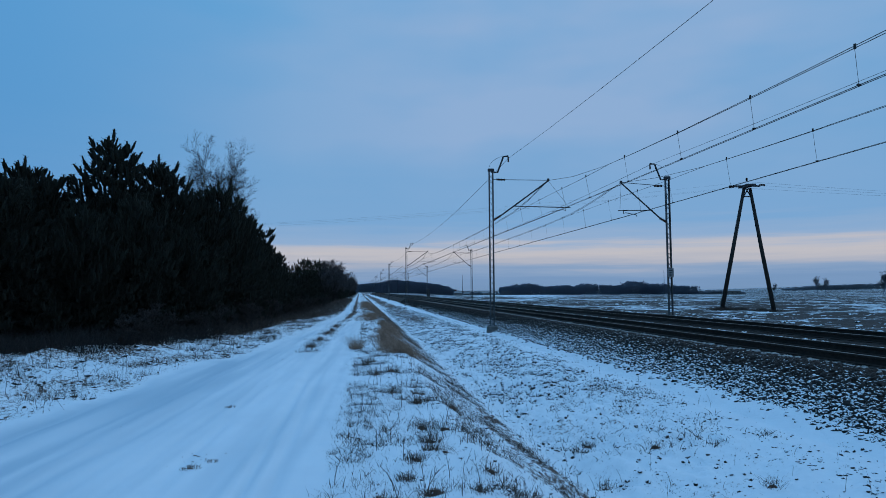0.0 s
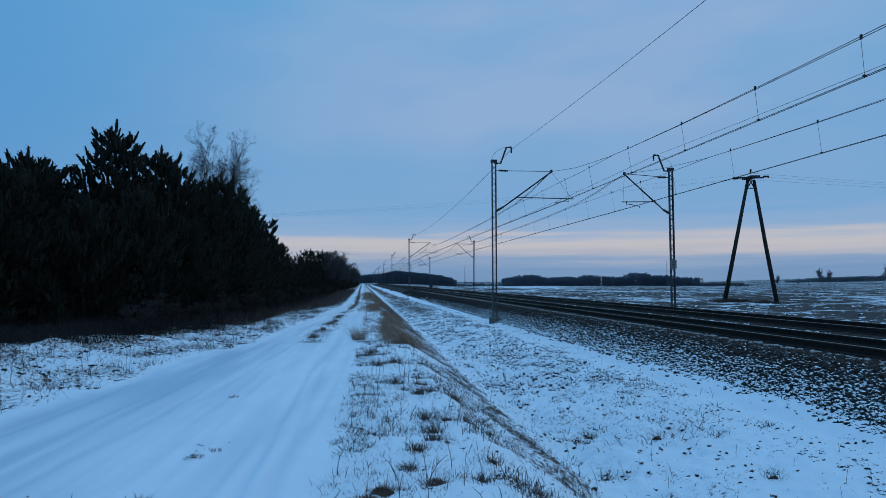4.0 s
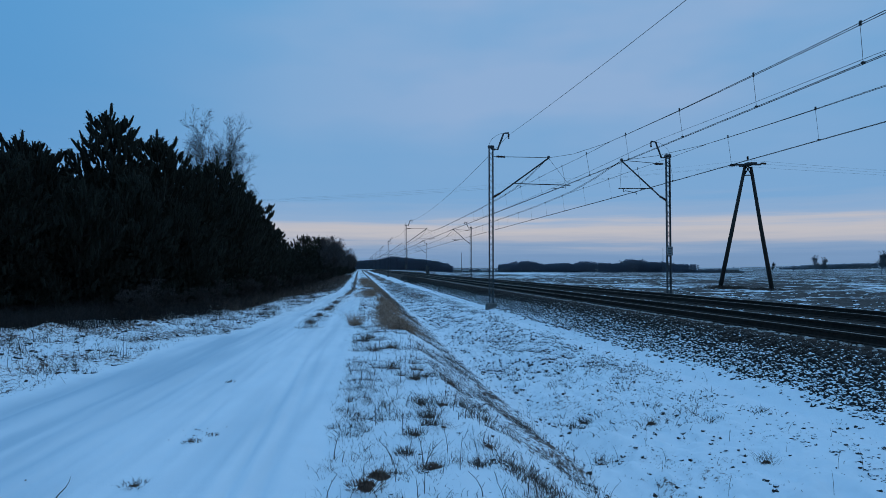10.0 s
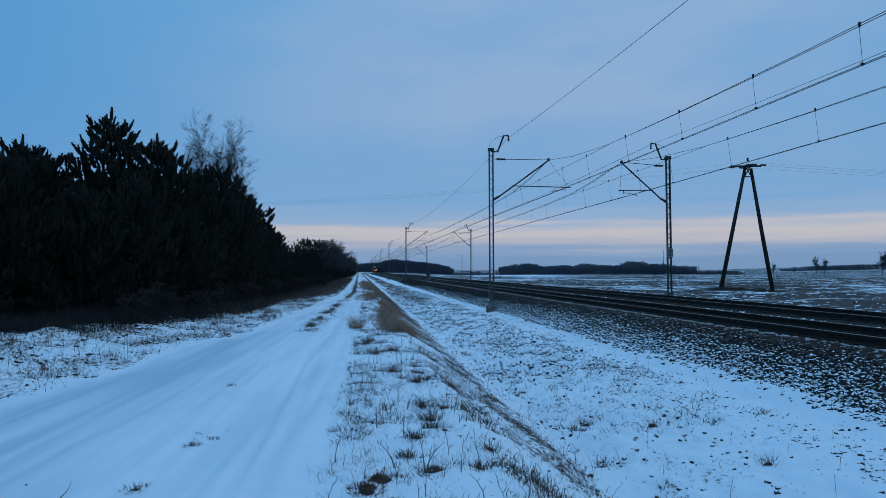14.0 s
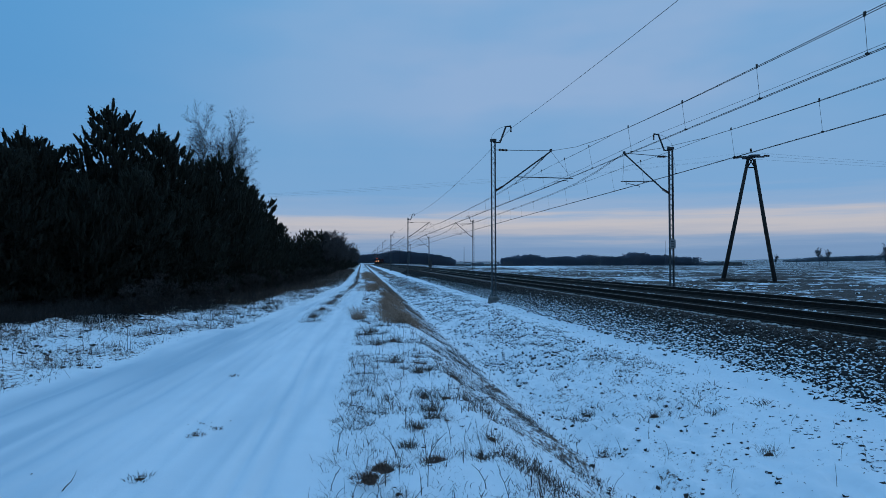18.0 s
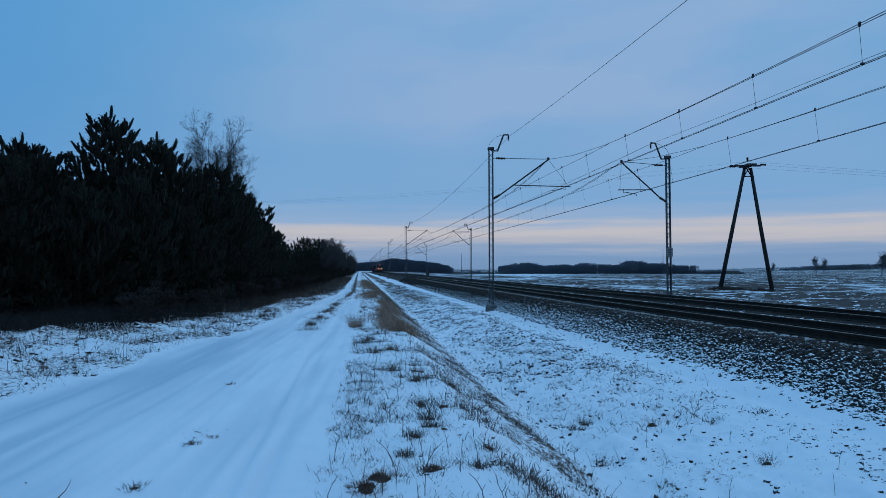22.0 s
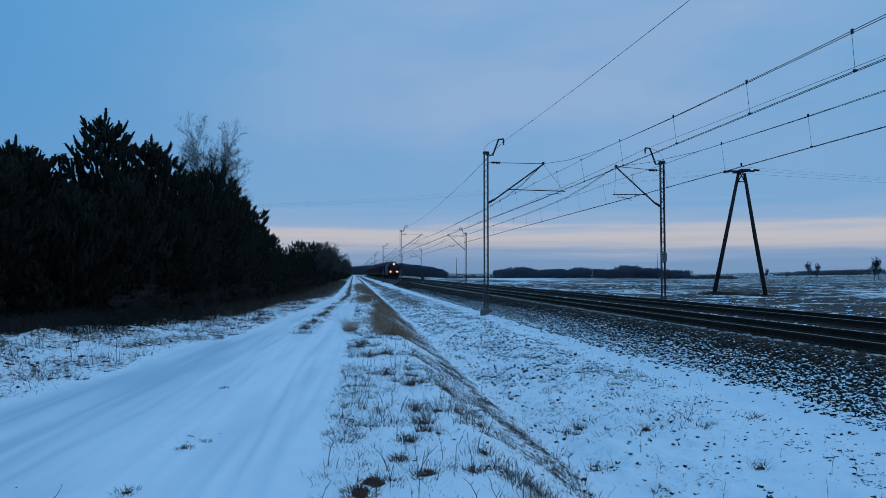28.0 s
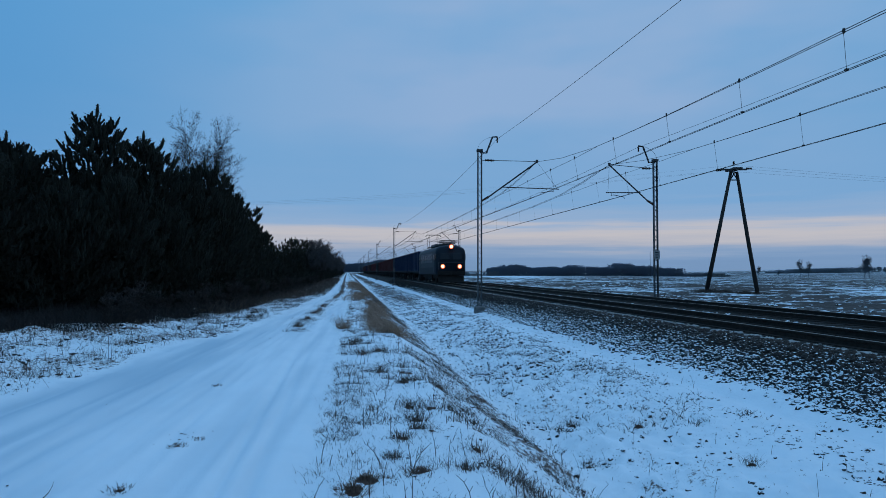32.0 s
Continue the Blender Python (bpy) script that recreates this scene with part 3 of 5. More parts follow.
def sheet(name, gx, gy, height, mats, field=True):
    X, Y = np.meshgrid(gx, gy)
    Z = height(X, Y)
    nx, ny = len(gx), len(gy)
    co = np.stack([X, Y, Z], -1).reshape(-1, 3)
    i = np.arange((ny - 1) * (nx - 1))
    r, c = i // (nx - 1), i % (nx - 1)
    a = r * nx + c
    quads = np.stack([a, a + 1, a + nx + 1, a + nx], -1)
    me = bpy.data.meshes.new(name)
    me.vertices.add(len(co))
    me.vertices.foreach_set("co", co.astype(np.float32).ravel())
    me.loops.add(quads.size)
    me.loops.foreach_set("vertex_index", quads.astype(np.int32).ravel())
    me.polygons.add(len(quads))
    me.polygons.foreach_set("loop_start", (np.arange(len(quads)) * 4).astype(np.int32))
    for m in mats:
        me.materials.append(m)
    xm = (X[:-1, :-1] + X[1:, 1:]) / 2
    ym = (Y[:-1, :-1] + Y[1:, 1:]) / 2
    if field:
        me.polygons.foreach_set("material_index", ((xm - drift(ym) > 16.2) | (ym > 900)).astype(np.int32).ravel())
    me.update(calc_edges=True)
    me.shade_smooth()
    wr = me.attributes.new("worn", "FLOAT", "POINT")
    wr.data.foreach_set("value", worn_shade_at(X, Y).astype(np.float32).ravel())
    at = me.attributes.new("cover", "FLOAT", "POINT")
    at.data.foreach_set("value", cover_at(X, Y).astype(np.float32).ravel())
    return new(name, me)


gx = steps((-4000, -400, 14), (-400, -60, 16), (-60, -12, 30), (-12, -4.6, 50), (-4.6, 2.6, 150), (2.6, 7.4, 84), (7.4, 9, 12), (9, 24, 30), (24, 130, 110), (130, 600, 40), (600, 4500, 20))
gy = steps((-3000, -200, 10), (-200, -10, 20), (-10, 2.5, 24), (2.5, 12, 150), (12, 26, 150), (26, 70, 190), (70, 300, 130), (300, 1000, 70), (1000, 4800, 26))
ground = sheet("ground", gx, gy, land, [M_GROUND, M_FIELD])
tagged(ground, "snowy ground with road, ditch, verges and ploughed fields", "ground", kind="structure")


def zat(x, y):
    return float(land(np.array([x]), np.array([y]))[0])


# ---- railway bed ----
def along(y, x, z):
    """A point beside the line: x counted across it, at y."""
    d = float(drift(y))
    slope = line_slope(y)
    k = 1 / math.hypot(1, slope)
    return (x * k + d + (x * 0), y - x * slope * k * 0.5, z)


YS = list(np.arange(-60, 420, 12.0)) + list(np.arange(420, 1260, 12.0))


def extrude(profile, ys=YS):
    rings = [[along(y, px, pz) for px, pz in profile] for y in ys]
    return Shape().loft(rings, True, True)


bed = new("ballast_bed", extrude([(7.3, -0.8), (7.5, -0.5), (8.45, 0.13), (8.75, 0.17), (11.4, 0.17), (11.9, 0.12), (12.3, 0.12), (12.8, 0.17),
                                  (15.45, 0.17), (15.75, 0.13), (16.5, 0.0), (16.7, -0.3)]).mesh("ballast_bed", M_BALLAST))
tagged(bed, "dirty brown ballast bed under the double railway line", "railway bed", kind="structure")

RAIL_PROFILE = [(-0.075, 0.0), (0.075, 0.0), (0.075, 0.012), (0.012, 0.03), (0.012, 0.12), (0.036, 0.13), (0.036, 0.168), (0.03, 0.172),
                (-0.03, 0.172), (-0.036, 0.168), (-0.036, 0.13), (-0.012, 0.12), (-0.012, 0.03), (-0.075, 0.012)]
random.seed(5)
for xc, far in ((X1, False), (X2, True)):
    track = thing("railway_track", pose(0, 0, 0), "rusty double-rail track on dark sleepers in ballast" if not far else "second rusty track on dark sleepers in ballast", "railway track", "tracks of the line")
    for side in (-0.753, 0.753):
        rail = part("rail", extrude([(xc + side + px, RAIL - 0.172 + pz) for px, pz in RAIL_PROFILE]), M_RAIL, track)
        part("running_surface", extrude([(xc + side - 0.028, RAIL + 0.0015), (xc + side + 0.028, RAIL + 0.0015), (xc + side + 0.026, RAIL + 0.004), (xc + side - 0.026, RAIL + 0.004)]), M_HEAD, rail, "worn shiny running surface")
    one = Shape().box((0, 0, 0), (2.6, 0.26, 0.2), None, 0.02).mesh("sleeper", M_SLEEPER)
    y, n = 6.0, 0
    rest = Shape()
    while y < 400:
        if n < (150 if not far else 110):
            s = part("sleeper", one, M_SLEEPER, track)
            s.matrix_basis = pose(xc + random.uniform(-0.02, 0.02), y, RAIL - 0.172 - 0.1, 0, 0, random.uniform(-0.6, 0.6))
        else:
            rest.box(along(y, xc, RAIL - 0.272), (2.6, 0.26, 0.2))
        y, n = y + 0.6, n + 1
    tagged(part("sleepers_far", rest, M_SLEEPER, track), kind="stuff")


# ---- ballast stones ----
T_GOLD = (1 + 5 ** 0.5) / 2
ICO = np.array([(-1, T_GOLD, 0), (1, T_GOLD, 0), (-1, -T_GOLD, 0), (1, -T_GOLD, 0), (0, -1, T_GOLD), (0, 1, T_GOLD), (0, -1, -T_GOLD), (0, 1, -T_GOLD), (T_GOLD, 0, -1), (T_GOLD, 0, 1), (-T_GOLD, 0, -1), (-T_GOLD, 0, 1)]) / math.hypot(1, T_GOLD)
ICO_F = np.array([(0, 11, 5), (0, 5, 1), (0, 1, 7), (0, 7, 10), (0, 10, 11), (1, 5, 9), (5, 11, 4), (11, 10, 2), (10, 7, 6), (7, 1, 8), (3, 9, 4), (3, 4, 2), (3, 2, 6), (3, 6, 8), (3, 8, 9), (4, 9, 5), (2, 4, 11), (6, 2, 10), (8, 6, 7), (9, 8, 1)])


def stone_shape(n, place, size, seed, squash=0.75, long=1.25):
    """Many small angular lumps. place gives (x, y, z), or (x, y) to lie on the land."""
    rng = random.Random(seed)
    g = np.random.default_rng(seed)
    p = [place(rng) for _ in range(n)]
    if len(p[0]) == 2:
        q = np.array(p)
        p = np.column_stack([q, land(q[:, 0], q[:, 1]) + 0.006])
    else:
        p = np.array(p)
    r = np.array([size(rng) for _ in range(n)])
    quat = g.normal(size=(n, 4))
    w, x, y, z = (quat / np.linalg.norm(quat, axis=1, keepdims=True)).T
    R = np.stack([np.stack([1 - 2 * (y * y + z * z), 2 * (x * y - w * z), 2 * (x * z + w * y)], -1),
                  np.stack([2 * (x * y + w * z), 1 - 2 * (x * x + z * z), 2 * (y * z - w * x)], -1),
                  np.stack([2 * (x * z - w * y), 2 * (y * z + w * x), 1 - 2 * (x * x + y * y)], -1)], 1)
    jit = g.uniform(0.8, 1.15, size=(n, 12, 1))
    v = np.einsum("nij,nkj->nki", R, ICO[None] * jit) * r[:, None, None]
    k = np.stack([g.uniform(0.7, long, n), g.uniform(0.7, 1.25, n), squash * g.uniform(0.7, 1.2, n)], -1)
    v = v * k[:, None, :] + p[:, None, :]
    f = ICO_F[None] + (np.arange(n) * 12)[:, None, None]
    s = Shape()
    s.v, s.f = v.reshape(-1, 3).tolist(), f.reshape(-1, 3).tolist()
    return s


def bed_height(x):
    return float(np.interp(x, [6.9, 7.46, 8.45, 8.75, 11.4, 11.9, 12.3, 12.8], [-0.7, -0.53, 0.13, 0.17, 0.17, 0.12, 0.12, 0.17]))


def slope_place(rng):
    y = 7 + 110 * rng.random() ** 1.7
    x = 7.46 + 1.34 * rng.random()
    if rng.random() < 0.05:
        x = 7.46 - abs(rng.gauss(0, 0.1)) - 0.08 * vnoise(y * 1.7, 0.0, 71)
    return (x, y, bed_height(x) + 0.012)


stuff("ballast_stones", stone_shape(27000, slope_place, lambda g: g.uniform(0.022, 0.06), 3, 0.85), M_STONE, "dark angular ballast stones on the embankment slope", "ballast")


st_rng = random.Random(8)
patterns = [stone_shape(1, lambda g: (0, 0, 0), lambda g: 0.05, 300 + k).mesh("ballast_stone", M_STONE) for k in range(8)]
for k in range(300):
    x, y = 7.46 + 1.3 * st_rng.random(), 8.2 + 3.6 * st_rng.random()
    st = part("ballast_stone", patterns[k % 8], M_STONE, bed)
    st.matrix_basis = pose(x, y, bed_height(x) + 0.03, st_rng.uniform(0, 360), st_rng.uniform(0, 360), st_rng.uniform(0, 360))
    q = st_rng.uniform(0.75, 1.4)
    st.scale = (q, q, q)


def lump_place(rng):
    y = 7 + 75 * rng.random() ** 1.9
    x = 7.4 + 0.85 * rng.random() ** 1.6 * (1 - 0.5 * y / 82)
    return (x, y, bed_height(x) + 0.004)


stuff("snow_between_stones", stone_shape(6000, lump_place, lambda g: g.uniform(0.022, 0.05), 4, 0.7), M_SNOWLUMP, "snow lodged between the ballast stones", "snow")


def end_place(rng):
    y = 6 + 90 * rng.random() ** 1.6
    k = round(y / 0.6) * 0.6
    return (8.86 + rng.gauss(0, 0.08), k + rng.gauss(0, 0.1), 0.2)


stuff("snow_on_sleeper_ends", stone_shape(2200, end_place, lambda g: g.uniform(0.025, 0.055), 6, 0.45), M_SOILED, "thin soiled snow on the sleeper ends", "snow")


def mid_place(rng):
    return (12.35 + rng.gauss(0, 0.28), 6 + 110 * rng.random() ** 1.5, 0.14)


stuff("snow_between_tracks", stone_shape(3600, mid_place, lambda g: g.uniform(0.04, 0.1), 7, 0.45), M_SNOWLUMP, "snow lying between the two tracks", "snow")


# ---- overhead line masts ----
def make_mast(m, s, top, base, label):
    """s: +1 with its arm towards +x, -1 towards -x. Heights are in the world's z."""
    t = thing("catenary_mast", m, label, "catenary mast", "masts of the line")
    h = 0.15
    chan = [(0.006, -0.06), (0.045, -0.06), (0.045, -0.05), (-0.006, -0.05), (-0.006, 0.05), (0.045, 0.05), (0.045, 0.06), (-0.014, 0.06), (-0.014, -0.06)]
    for o, g in ((-h + 0.03, 1), (h - 0.03, -1)):
        part("leg", Shape().loft([[(o + g * x, y, z) for x, y in chan[1:]] for z in (base, top)]), M_STEEL, t)
    n = 27
    step = (top - base - 0.7) / n
    bars = [Shape().bar((-h + 0.04, 0, 0), (h - 0.04, 0, step), 0.045, 0.008).mesh("lacing_bar", M_STEEL), Shape().bar((h - 0.04, 0, 0), (-h + 0.04, 0, step), 0.045, 0.008).mesh("lacing_bar", M_STEEL)]
    for face in (-0.064, 0.064):
        for i in range(n):
            part("lacing_bar", bars[(i + (face > 0)) % 2], M_STEEL, t).location = (0, face, base + 0.5 + step * i)
    part("head_plate", Shape().box((0, 0, top), (0.33, 0.2, 0.15), None, 0.015), M_DARKSTEEL, t)
    part("foundation", Shape().loft([[(-0.31, -0.3, base - 0.6), (0.31, -0.3, base - 0.6), (0.31, 0.3, base - 0.6), (-0.31, 0.3, base - 0.6)],
                                     [(-0.27, -0.26, base + 0.46), (0.27, -0.26, base + 0.46), (0.27, 0.26, base + 0.46), (-0.27, 0.26, base + 0.46)],
                                     [(-0.22, -0.2, base + 0.52), (0.22, -0.2, base + 0.52), (0.22, 0.2, base + 0.52), (-0.22, 0.2, base + 0.52)]]), M_CONCRETE, t, "grey concrete foundation block")
    return t


def dress_mast(t, s, top, tip, tie, foot, reg, horn):
    """Arm parts. tip (x, z), tie z at the mast, foot z of the tube, reg (x0, z, x1), horn height above top."""
    tube = part("cantilever_tube", Shape().tube([(0.45 * s, 0, foot + 0.18), (tip[0] * s, 0, tip[1])], 0.042, 8), M_DARKSTEEL, t)
    part("insulator", Shape().insulator((0.12 * s, 0, foot), (0.5 * s, 0, foot + 0.22), 0.085, 6), M_PORCELAIN, tube, "brown ribbed insulator")
    rod = part("tie_rod", Shape().tube([(0.1 * s, 0, tie), (tip[0] * s, 0, tip[1] + 0.03)], 0.018, 6), M_DARKSTEEL, t)
    part("insulator", Shape().insulator((0.3 * s, 0, tie + 0.01), (0.8 * s, 0, tie), 0.075, 6), M_PORCELAIN, rod, "brown ribbed insulator")
    part("clamp", Shape().box((tip[0] * s, 0, tip[1] + 0.05), (0.12, 0.1, 0.16), None, 0.02), M_DARKSTEEL, t)
    part("registration_tube", Shape().tube([(reg[0] * s, 0, reg[1]), (reg[2] * s, 0, reg[1] - 0.04)], 0.026, 8), M_DARKSTEEL, t)
    part("hanger_wire", Shape().tube([(tip[0] * s, 0, tip[1]), ((reg[2] - 0.1) * s, 0, reg[1])], 0.008, 5), M_WIRE, t)
    a = reg[2] - 0.3
    part("steady_arm", Shape().tube([(a * s, 0, reg[1]), (a * s, 0, reg[1] - 0.22), ((a - 0.12) * s, 0, reg[1] - 0.16), ((a - 0.75) * s, 0, reg[1] - 0.27), ((a - 0.78) * s, 0, reg[1] - 0.36)], 0.02, 6), M_DARKSTEEL, t)
    hb = part("horn_bracket", Shape().tube([(0.0, 0, top - 0.1), (0.38 * s, 0, top - 0.12), (0.72 * s, 0, top + horn), (1.0 * s, 0, top + horn + 0.03)], 0.05, 8), M_DARKSTEEL, t)
    part("insulator", Shape().insulator((1.0 * s, 0, top + horn), (1.0 * s, 0, top + horn - 0.3), 0.06, 4), M_PORCELAIN, hb)
    arc = [(-0.12 * s + 1.12 * s * (1 - math.cos(k * math.pi / 20)), 0, top + (horn + 0.04) * math.sin(k * math.pi / 20)) for k in range(11)]
    part("jumper_wire", Shape().tube(arc, 0.008, 5), M_WIRE, t)


XL, XR = 7.2, 17.3
ml = make_mast(pose(XL, LY[1], 0), 1, 8.28, -0.84, "grey lattice steel mast carrying the overhead line arm")
dress_mast(ml, 1, 8.28, (3.28, 7.74), 7.75, 5.5, (1.2, 6.28, 4.55), 0.78)
mr = make_mast(pose(XR, RY[1], 0), -1, 7.95, -0.4, "grey lattice steel mast across the tracks with arm")
dress_mast(mr, -1, 7.95, (2.75, 7.6), 7.47, 5.42, (0.9, 6.08, 2.95), 0.76)
for proto, x, rows in ((ml, XL, LY), (mr, XR, RY)):
    for y in [rows[0]] + rows[2:]:
        copy_thing(proto, pose(x + float(drift(y)), y, 0, 0, 0, -math.degrees(math.atan(line_slope(y)))))
plate = part("mast_plate", Shape().box((0.0, -0.1, 2.55), (0.36, 0.03, 0.5), None, 0.01), M_PLATE, mr, "dull grey enamel marker plate")
for k in range(3):
    part("marking_bar", Shape().box((0, -0.118, 2.68 - 0.13 * k), (0.2 - 0.03 * k, 0.004, 0.05)), M_DARKSTEEL, plate)


# ---- overhead wires ----
def sag_line(a, b, drop, n=24, lo=0.0, hi=1.0):
    a, b = Vector(a), Vector(b)
    out = []
    for i in range(n + 1):
        u = lo + (hi - lo) * i / n
        p = a.lerp(b, u)
        p.z -= 4 * drop * u * (1 - u)
        out.append(p)
    return out


def overhead(rows, xm, ztop, zmid, zcon, xe, ze, sag, first, label):
    t = thing("overhead_line", pose(0, 0, 0), label, "overhead line", "wires of the line")

    def hang(d):
        """Height of the messenger wire at d metres from a mast."""
        return float(np.interp(d, [0, 4, 8.5, 14, 20, 30], [ztop, zmid + 0.52, zmid + 0.2, zmid + 0.08, zmid + 0.02, zmid]))

    for i in range(len(rows) - 1):
        y0, y1 = rows[i], rows[i + 1]
        r = 0.009 if i < 1 else 0.012
        x0, x1 = xm + float(drift(y0)), xm + float(drift(y1))
        us = [k / 30 for k in range(31)]
        mess = [(x0 + (x1 - x0) * u, y0 + (y1 - y0) * u, hang(min(u, 1 - u) * (y1 - y0))) for u in us]
        part("messenger_wire", Shape().tube(mess, r, 5), M_WIRE, t)
        part("messenger_wire", Shape().tube([(x + 0.02, y, z + 0.085 * min(1, 40 * u * (1 - u) ** 2 / (1 + 6 * u))) for (x, y, z), u in zip(mess, us)], r, 5), M_WIRE, t)
        zig = 0.22 if i % 2 else -0.22
        for o in (-0.035, 0.035):
            part("contact_wire", Shape().tube([(x0 + zig + o, y0, zcon), (x1 - zig + o, y1, zcon)], r, 5), M_WIRE, t)
        part("earth_wire", Shape().tube(sag_line((xe + float(drift(y0)), y0, ze), (xe + float(drift(y1)), y1, ze), sag), r * 0.9, 5), M_WIRE, t)
        for x, y, sg in ((x0, y0, 1), (x1, y1, -1)):
            part("stitch_wire", Shape().tube([(x, y, zmid + 0.2), (x, y + sg * 5, zmid + 0.17), (x, y + sg * 8.5, zmid + 0.2)], 0.009, 5), M_WIRE, t)
        far = Shape()
        if i == 0:
            spots = [(y - y0) / (y1 - y0) for y in first]
        else:
            spots = [(k + 0.45) / 15 for k in range(15)]
        for u in spots:
            dd = min(u, 1 - u) * (y1 - y0)
            zt = hang(dd) if dd > 8 else zmid + 0.18
            x, y = x0 + (x1 - x0) * u, y0 + (y1 - y0) * u
            xc = x + zig * (1 - 2 * u)
            d = Shape().tube([(x, y, zt + 0.04), (xc, y, zcon)], 0.006 if i < 1 else 0.004, 4)
            d.box((x + 0.01, y, zt + 0.04), (0.03, 0.05, 0.11)).box((xc, y, zcon + 0.015), (0.08, 0.045, 0.045))
            if i < 3:
                part("dropper", d, M_WIRE, t)
            else:
                far.add(d.v, d.f)
        if far.v:
            tagged(part("droppers_far", far, M_WIRE, t), kind="stuff")


overhead(LY, XL + 3.28, 7.76, 6.72, 5.92, XL + 1.02, 8.98, 0.66, [-22.5, -18.4, -14.2, -10, -5.6, -1.2, 3.4, 7.6, 11.7, 15.3, 19.2, 23.4, 27.7, 31.2], "overhead contact line of the near track with droppers")
overhead(RY, XR - 2.75, 7.62, 6.63, 5.71, XR - 1.02, 8.66, 0.34, [-24.9, -20.1, -15.3, -10.5, -5.7, -0.9, 3.9, 8.6, 13.3, 18.1, 22.9, 27.6, 31], "overhead contact line of the far track with droppers")


# ---- timber power pole ----
AX, AY = 34.3, 51.0
ag = zat(AX, AY)
ap = thing("power_pole", pose(AX, AY, ag, 0, 0, -10), "dark timber A-frame power pole standing in the field", "power pole")
AT = 11.1
for s, foot in ((-1, 2.75), (1, 2.05)):
    part("leg", Shape().tube([(s * foot, 0, -0.6), (s * foot * 0.545, 0, 5.2), (s * 0.26, 0, AT - 0.1)], [0.19, 0.165, 0.13], 10), M_POLE, ap, smooth=True)
part("brace", Shape().tube([(-0.45, 0, AT - 0.85), (0.4, 0, AT - 0.85)], 0.05, 8).tube([(-0.42, 0, AT - 1.0), (0.12, 0, AT - 0.1)], 0.05, 6).tube([(0.4, 0, AT - 1.0), (-0.12, 0, AT - 0.1)], 0.05, 6), M_POLE, ap)
arm = part("crossarm", Shape().box((0, 0, AT + 0.1), (0.8, 1.8, 0.14)).box((0, 0, AT + 0.1), (2.3, 0.16, 0.14)), M_DARKSTEEL, ap)
PINS = [(-1.1, 0.0, AT + 0.0), (0.0, 0.0, AT + 0.5), (1.1, 0.0, AT + 0.15)]
for p in PINS:
    part("insulator", Shape().insulator((p[0], p[1], p[2] + 0.05), (p[0] + (0.5 if p[0] > 0 else -0.5 if p[0] < 0 else 0), p[1], p[2] + (0.02 if p[0] else 0.35)), 0.11, 5), M_PORCELAIN, arm)
for k, p in enumerate(PINS):
    w = ap.matrix_basis @ Vector(p)
    far_l = Vector((-48 + k * 0.8, 80 + k * 1.4, 9.2))
    far_r = Vector((130, 70 + k * 1.4, 13.2 + 0.3 * k))
    cable = thing("power_cable", pose(0, 0, 0), "thin bare power cable crossing above the railway", "cable", "cables of the power line")
    part("span", Shape().tube(sag_line(w, far_l, 1.3, 28), 0.0035, 5), M_WIRE, cable)
    part("span", Shape().tube(sag_line(w, far_r, 0.7, 20), 0.006, 5), M_WIRE, cable)


for y in LY[2:4]:
    mp_ = thing("marker_board", pose(XL, y - 0.1, 1.35), "pale marker board fixed low on a lattice mast", "marker board", "marker boards")
    part("board", Shape().box((0, -0.02, 0.45), (0.26, 0.03, 0.6), None, 0.01), M_CONCRETE, mp_)
    for k in range(2):
        part("marking_bar", Shape().box((0, -0.04, 0.58 - 0.26 * k), (0.14, 0.006, 0.08)), M_DARKSTEEL, mp_)
cab = thing("trackside_cabinet", pose(17.1, 155.5, zat(17.1, 155.5)), "dark metal equipment cabinet beside the far track", "cabinet")
part("case", Shape().box((0, 0, 1.0), (0.75, 0.6, 2.0), None, 0.03), M_DARKSTEEL, cab)
part("plinth", Shape().box((0, 0, -0.05), (0.85, 0.7, 0.3)), M_CONCRETE, cab)
for x, y, h in ((106.0, 640.0, 21.0), (339.0, 660.0, 28.0)):
    rm = thing("radio_mast", pose(x, y, zat(x, y)), "thin distant radio mast above the tree belt", "radio mast", "radio masts")
    part("shaft", Shape().tube([(0, 0, -1), (0, 0, h)], [0.35, 0.16], 8), M_STEEL, rm)


# ---- trees ----
def needle_shoot(s, p, d, length, width, rng):
    """One pine shoot: a spray of needle blades round a stem."""
    d = d.normalized()
    u = d.cross(Vector((0, 0, 1)) if abs(d.z) < 0.85 else Vector((1, 0, 0))).normalized()
    w = d.cross(u)
    a0 = rng.uniform(0, 6.28)
    for k in range(5):
        a = a0 + k * 1.257
        o = u * math.cos(a) + w * math.sin(a)
        b = p + d * length * rng.uniform(0.0, 0.2)
        s.add([tuple(b), tuple(p + d * length * 0.35 + o * width), tuple(p + d * length * rng.uniform(0.95, 1.1) + o * width * 0.35), tuple(p + d * length * 0.8 + o * width * 0.05)], [(0, 1, 2, 3)])


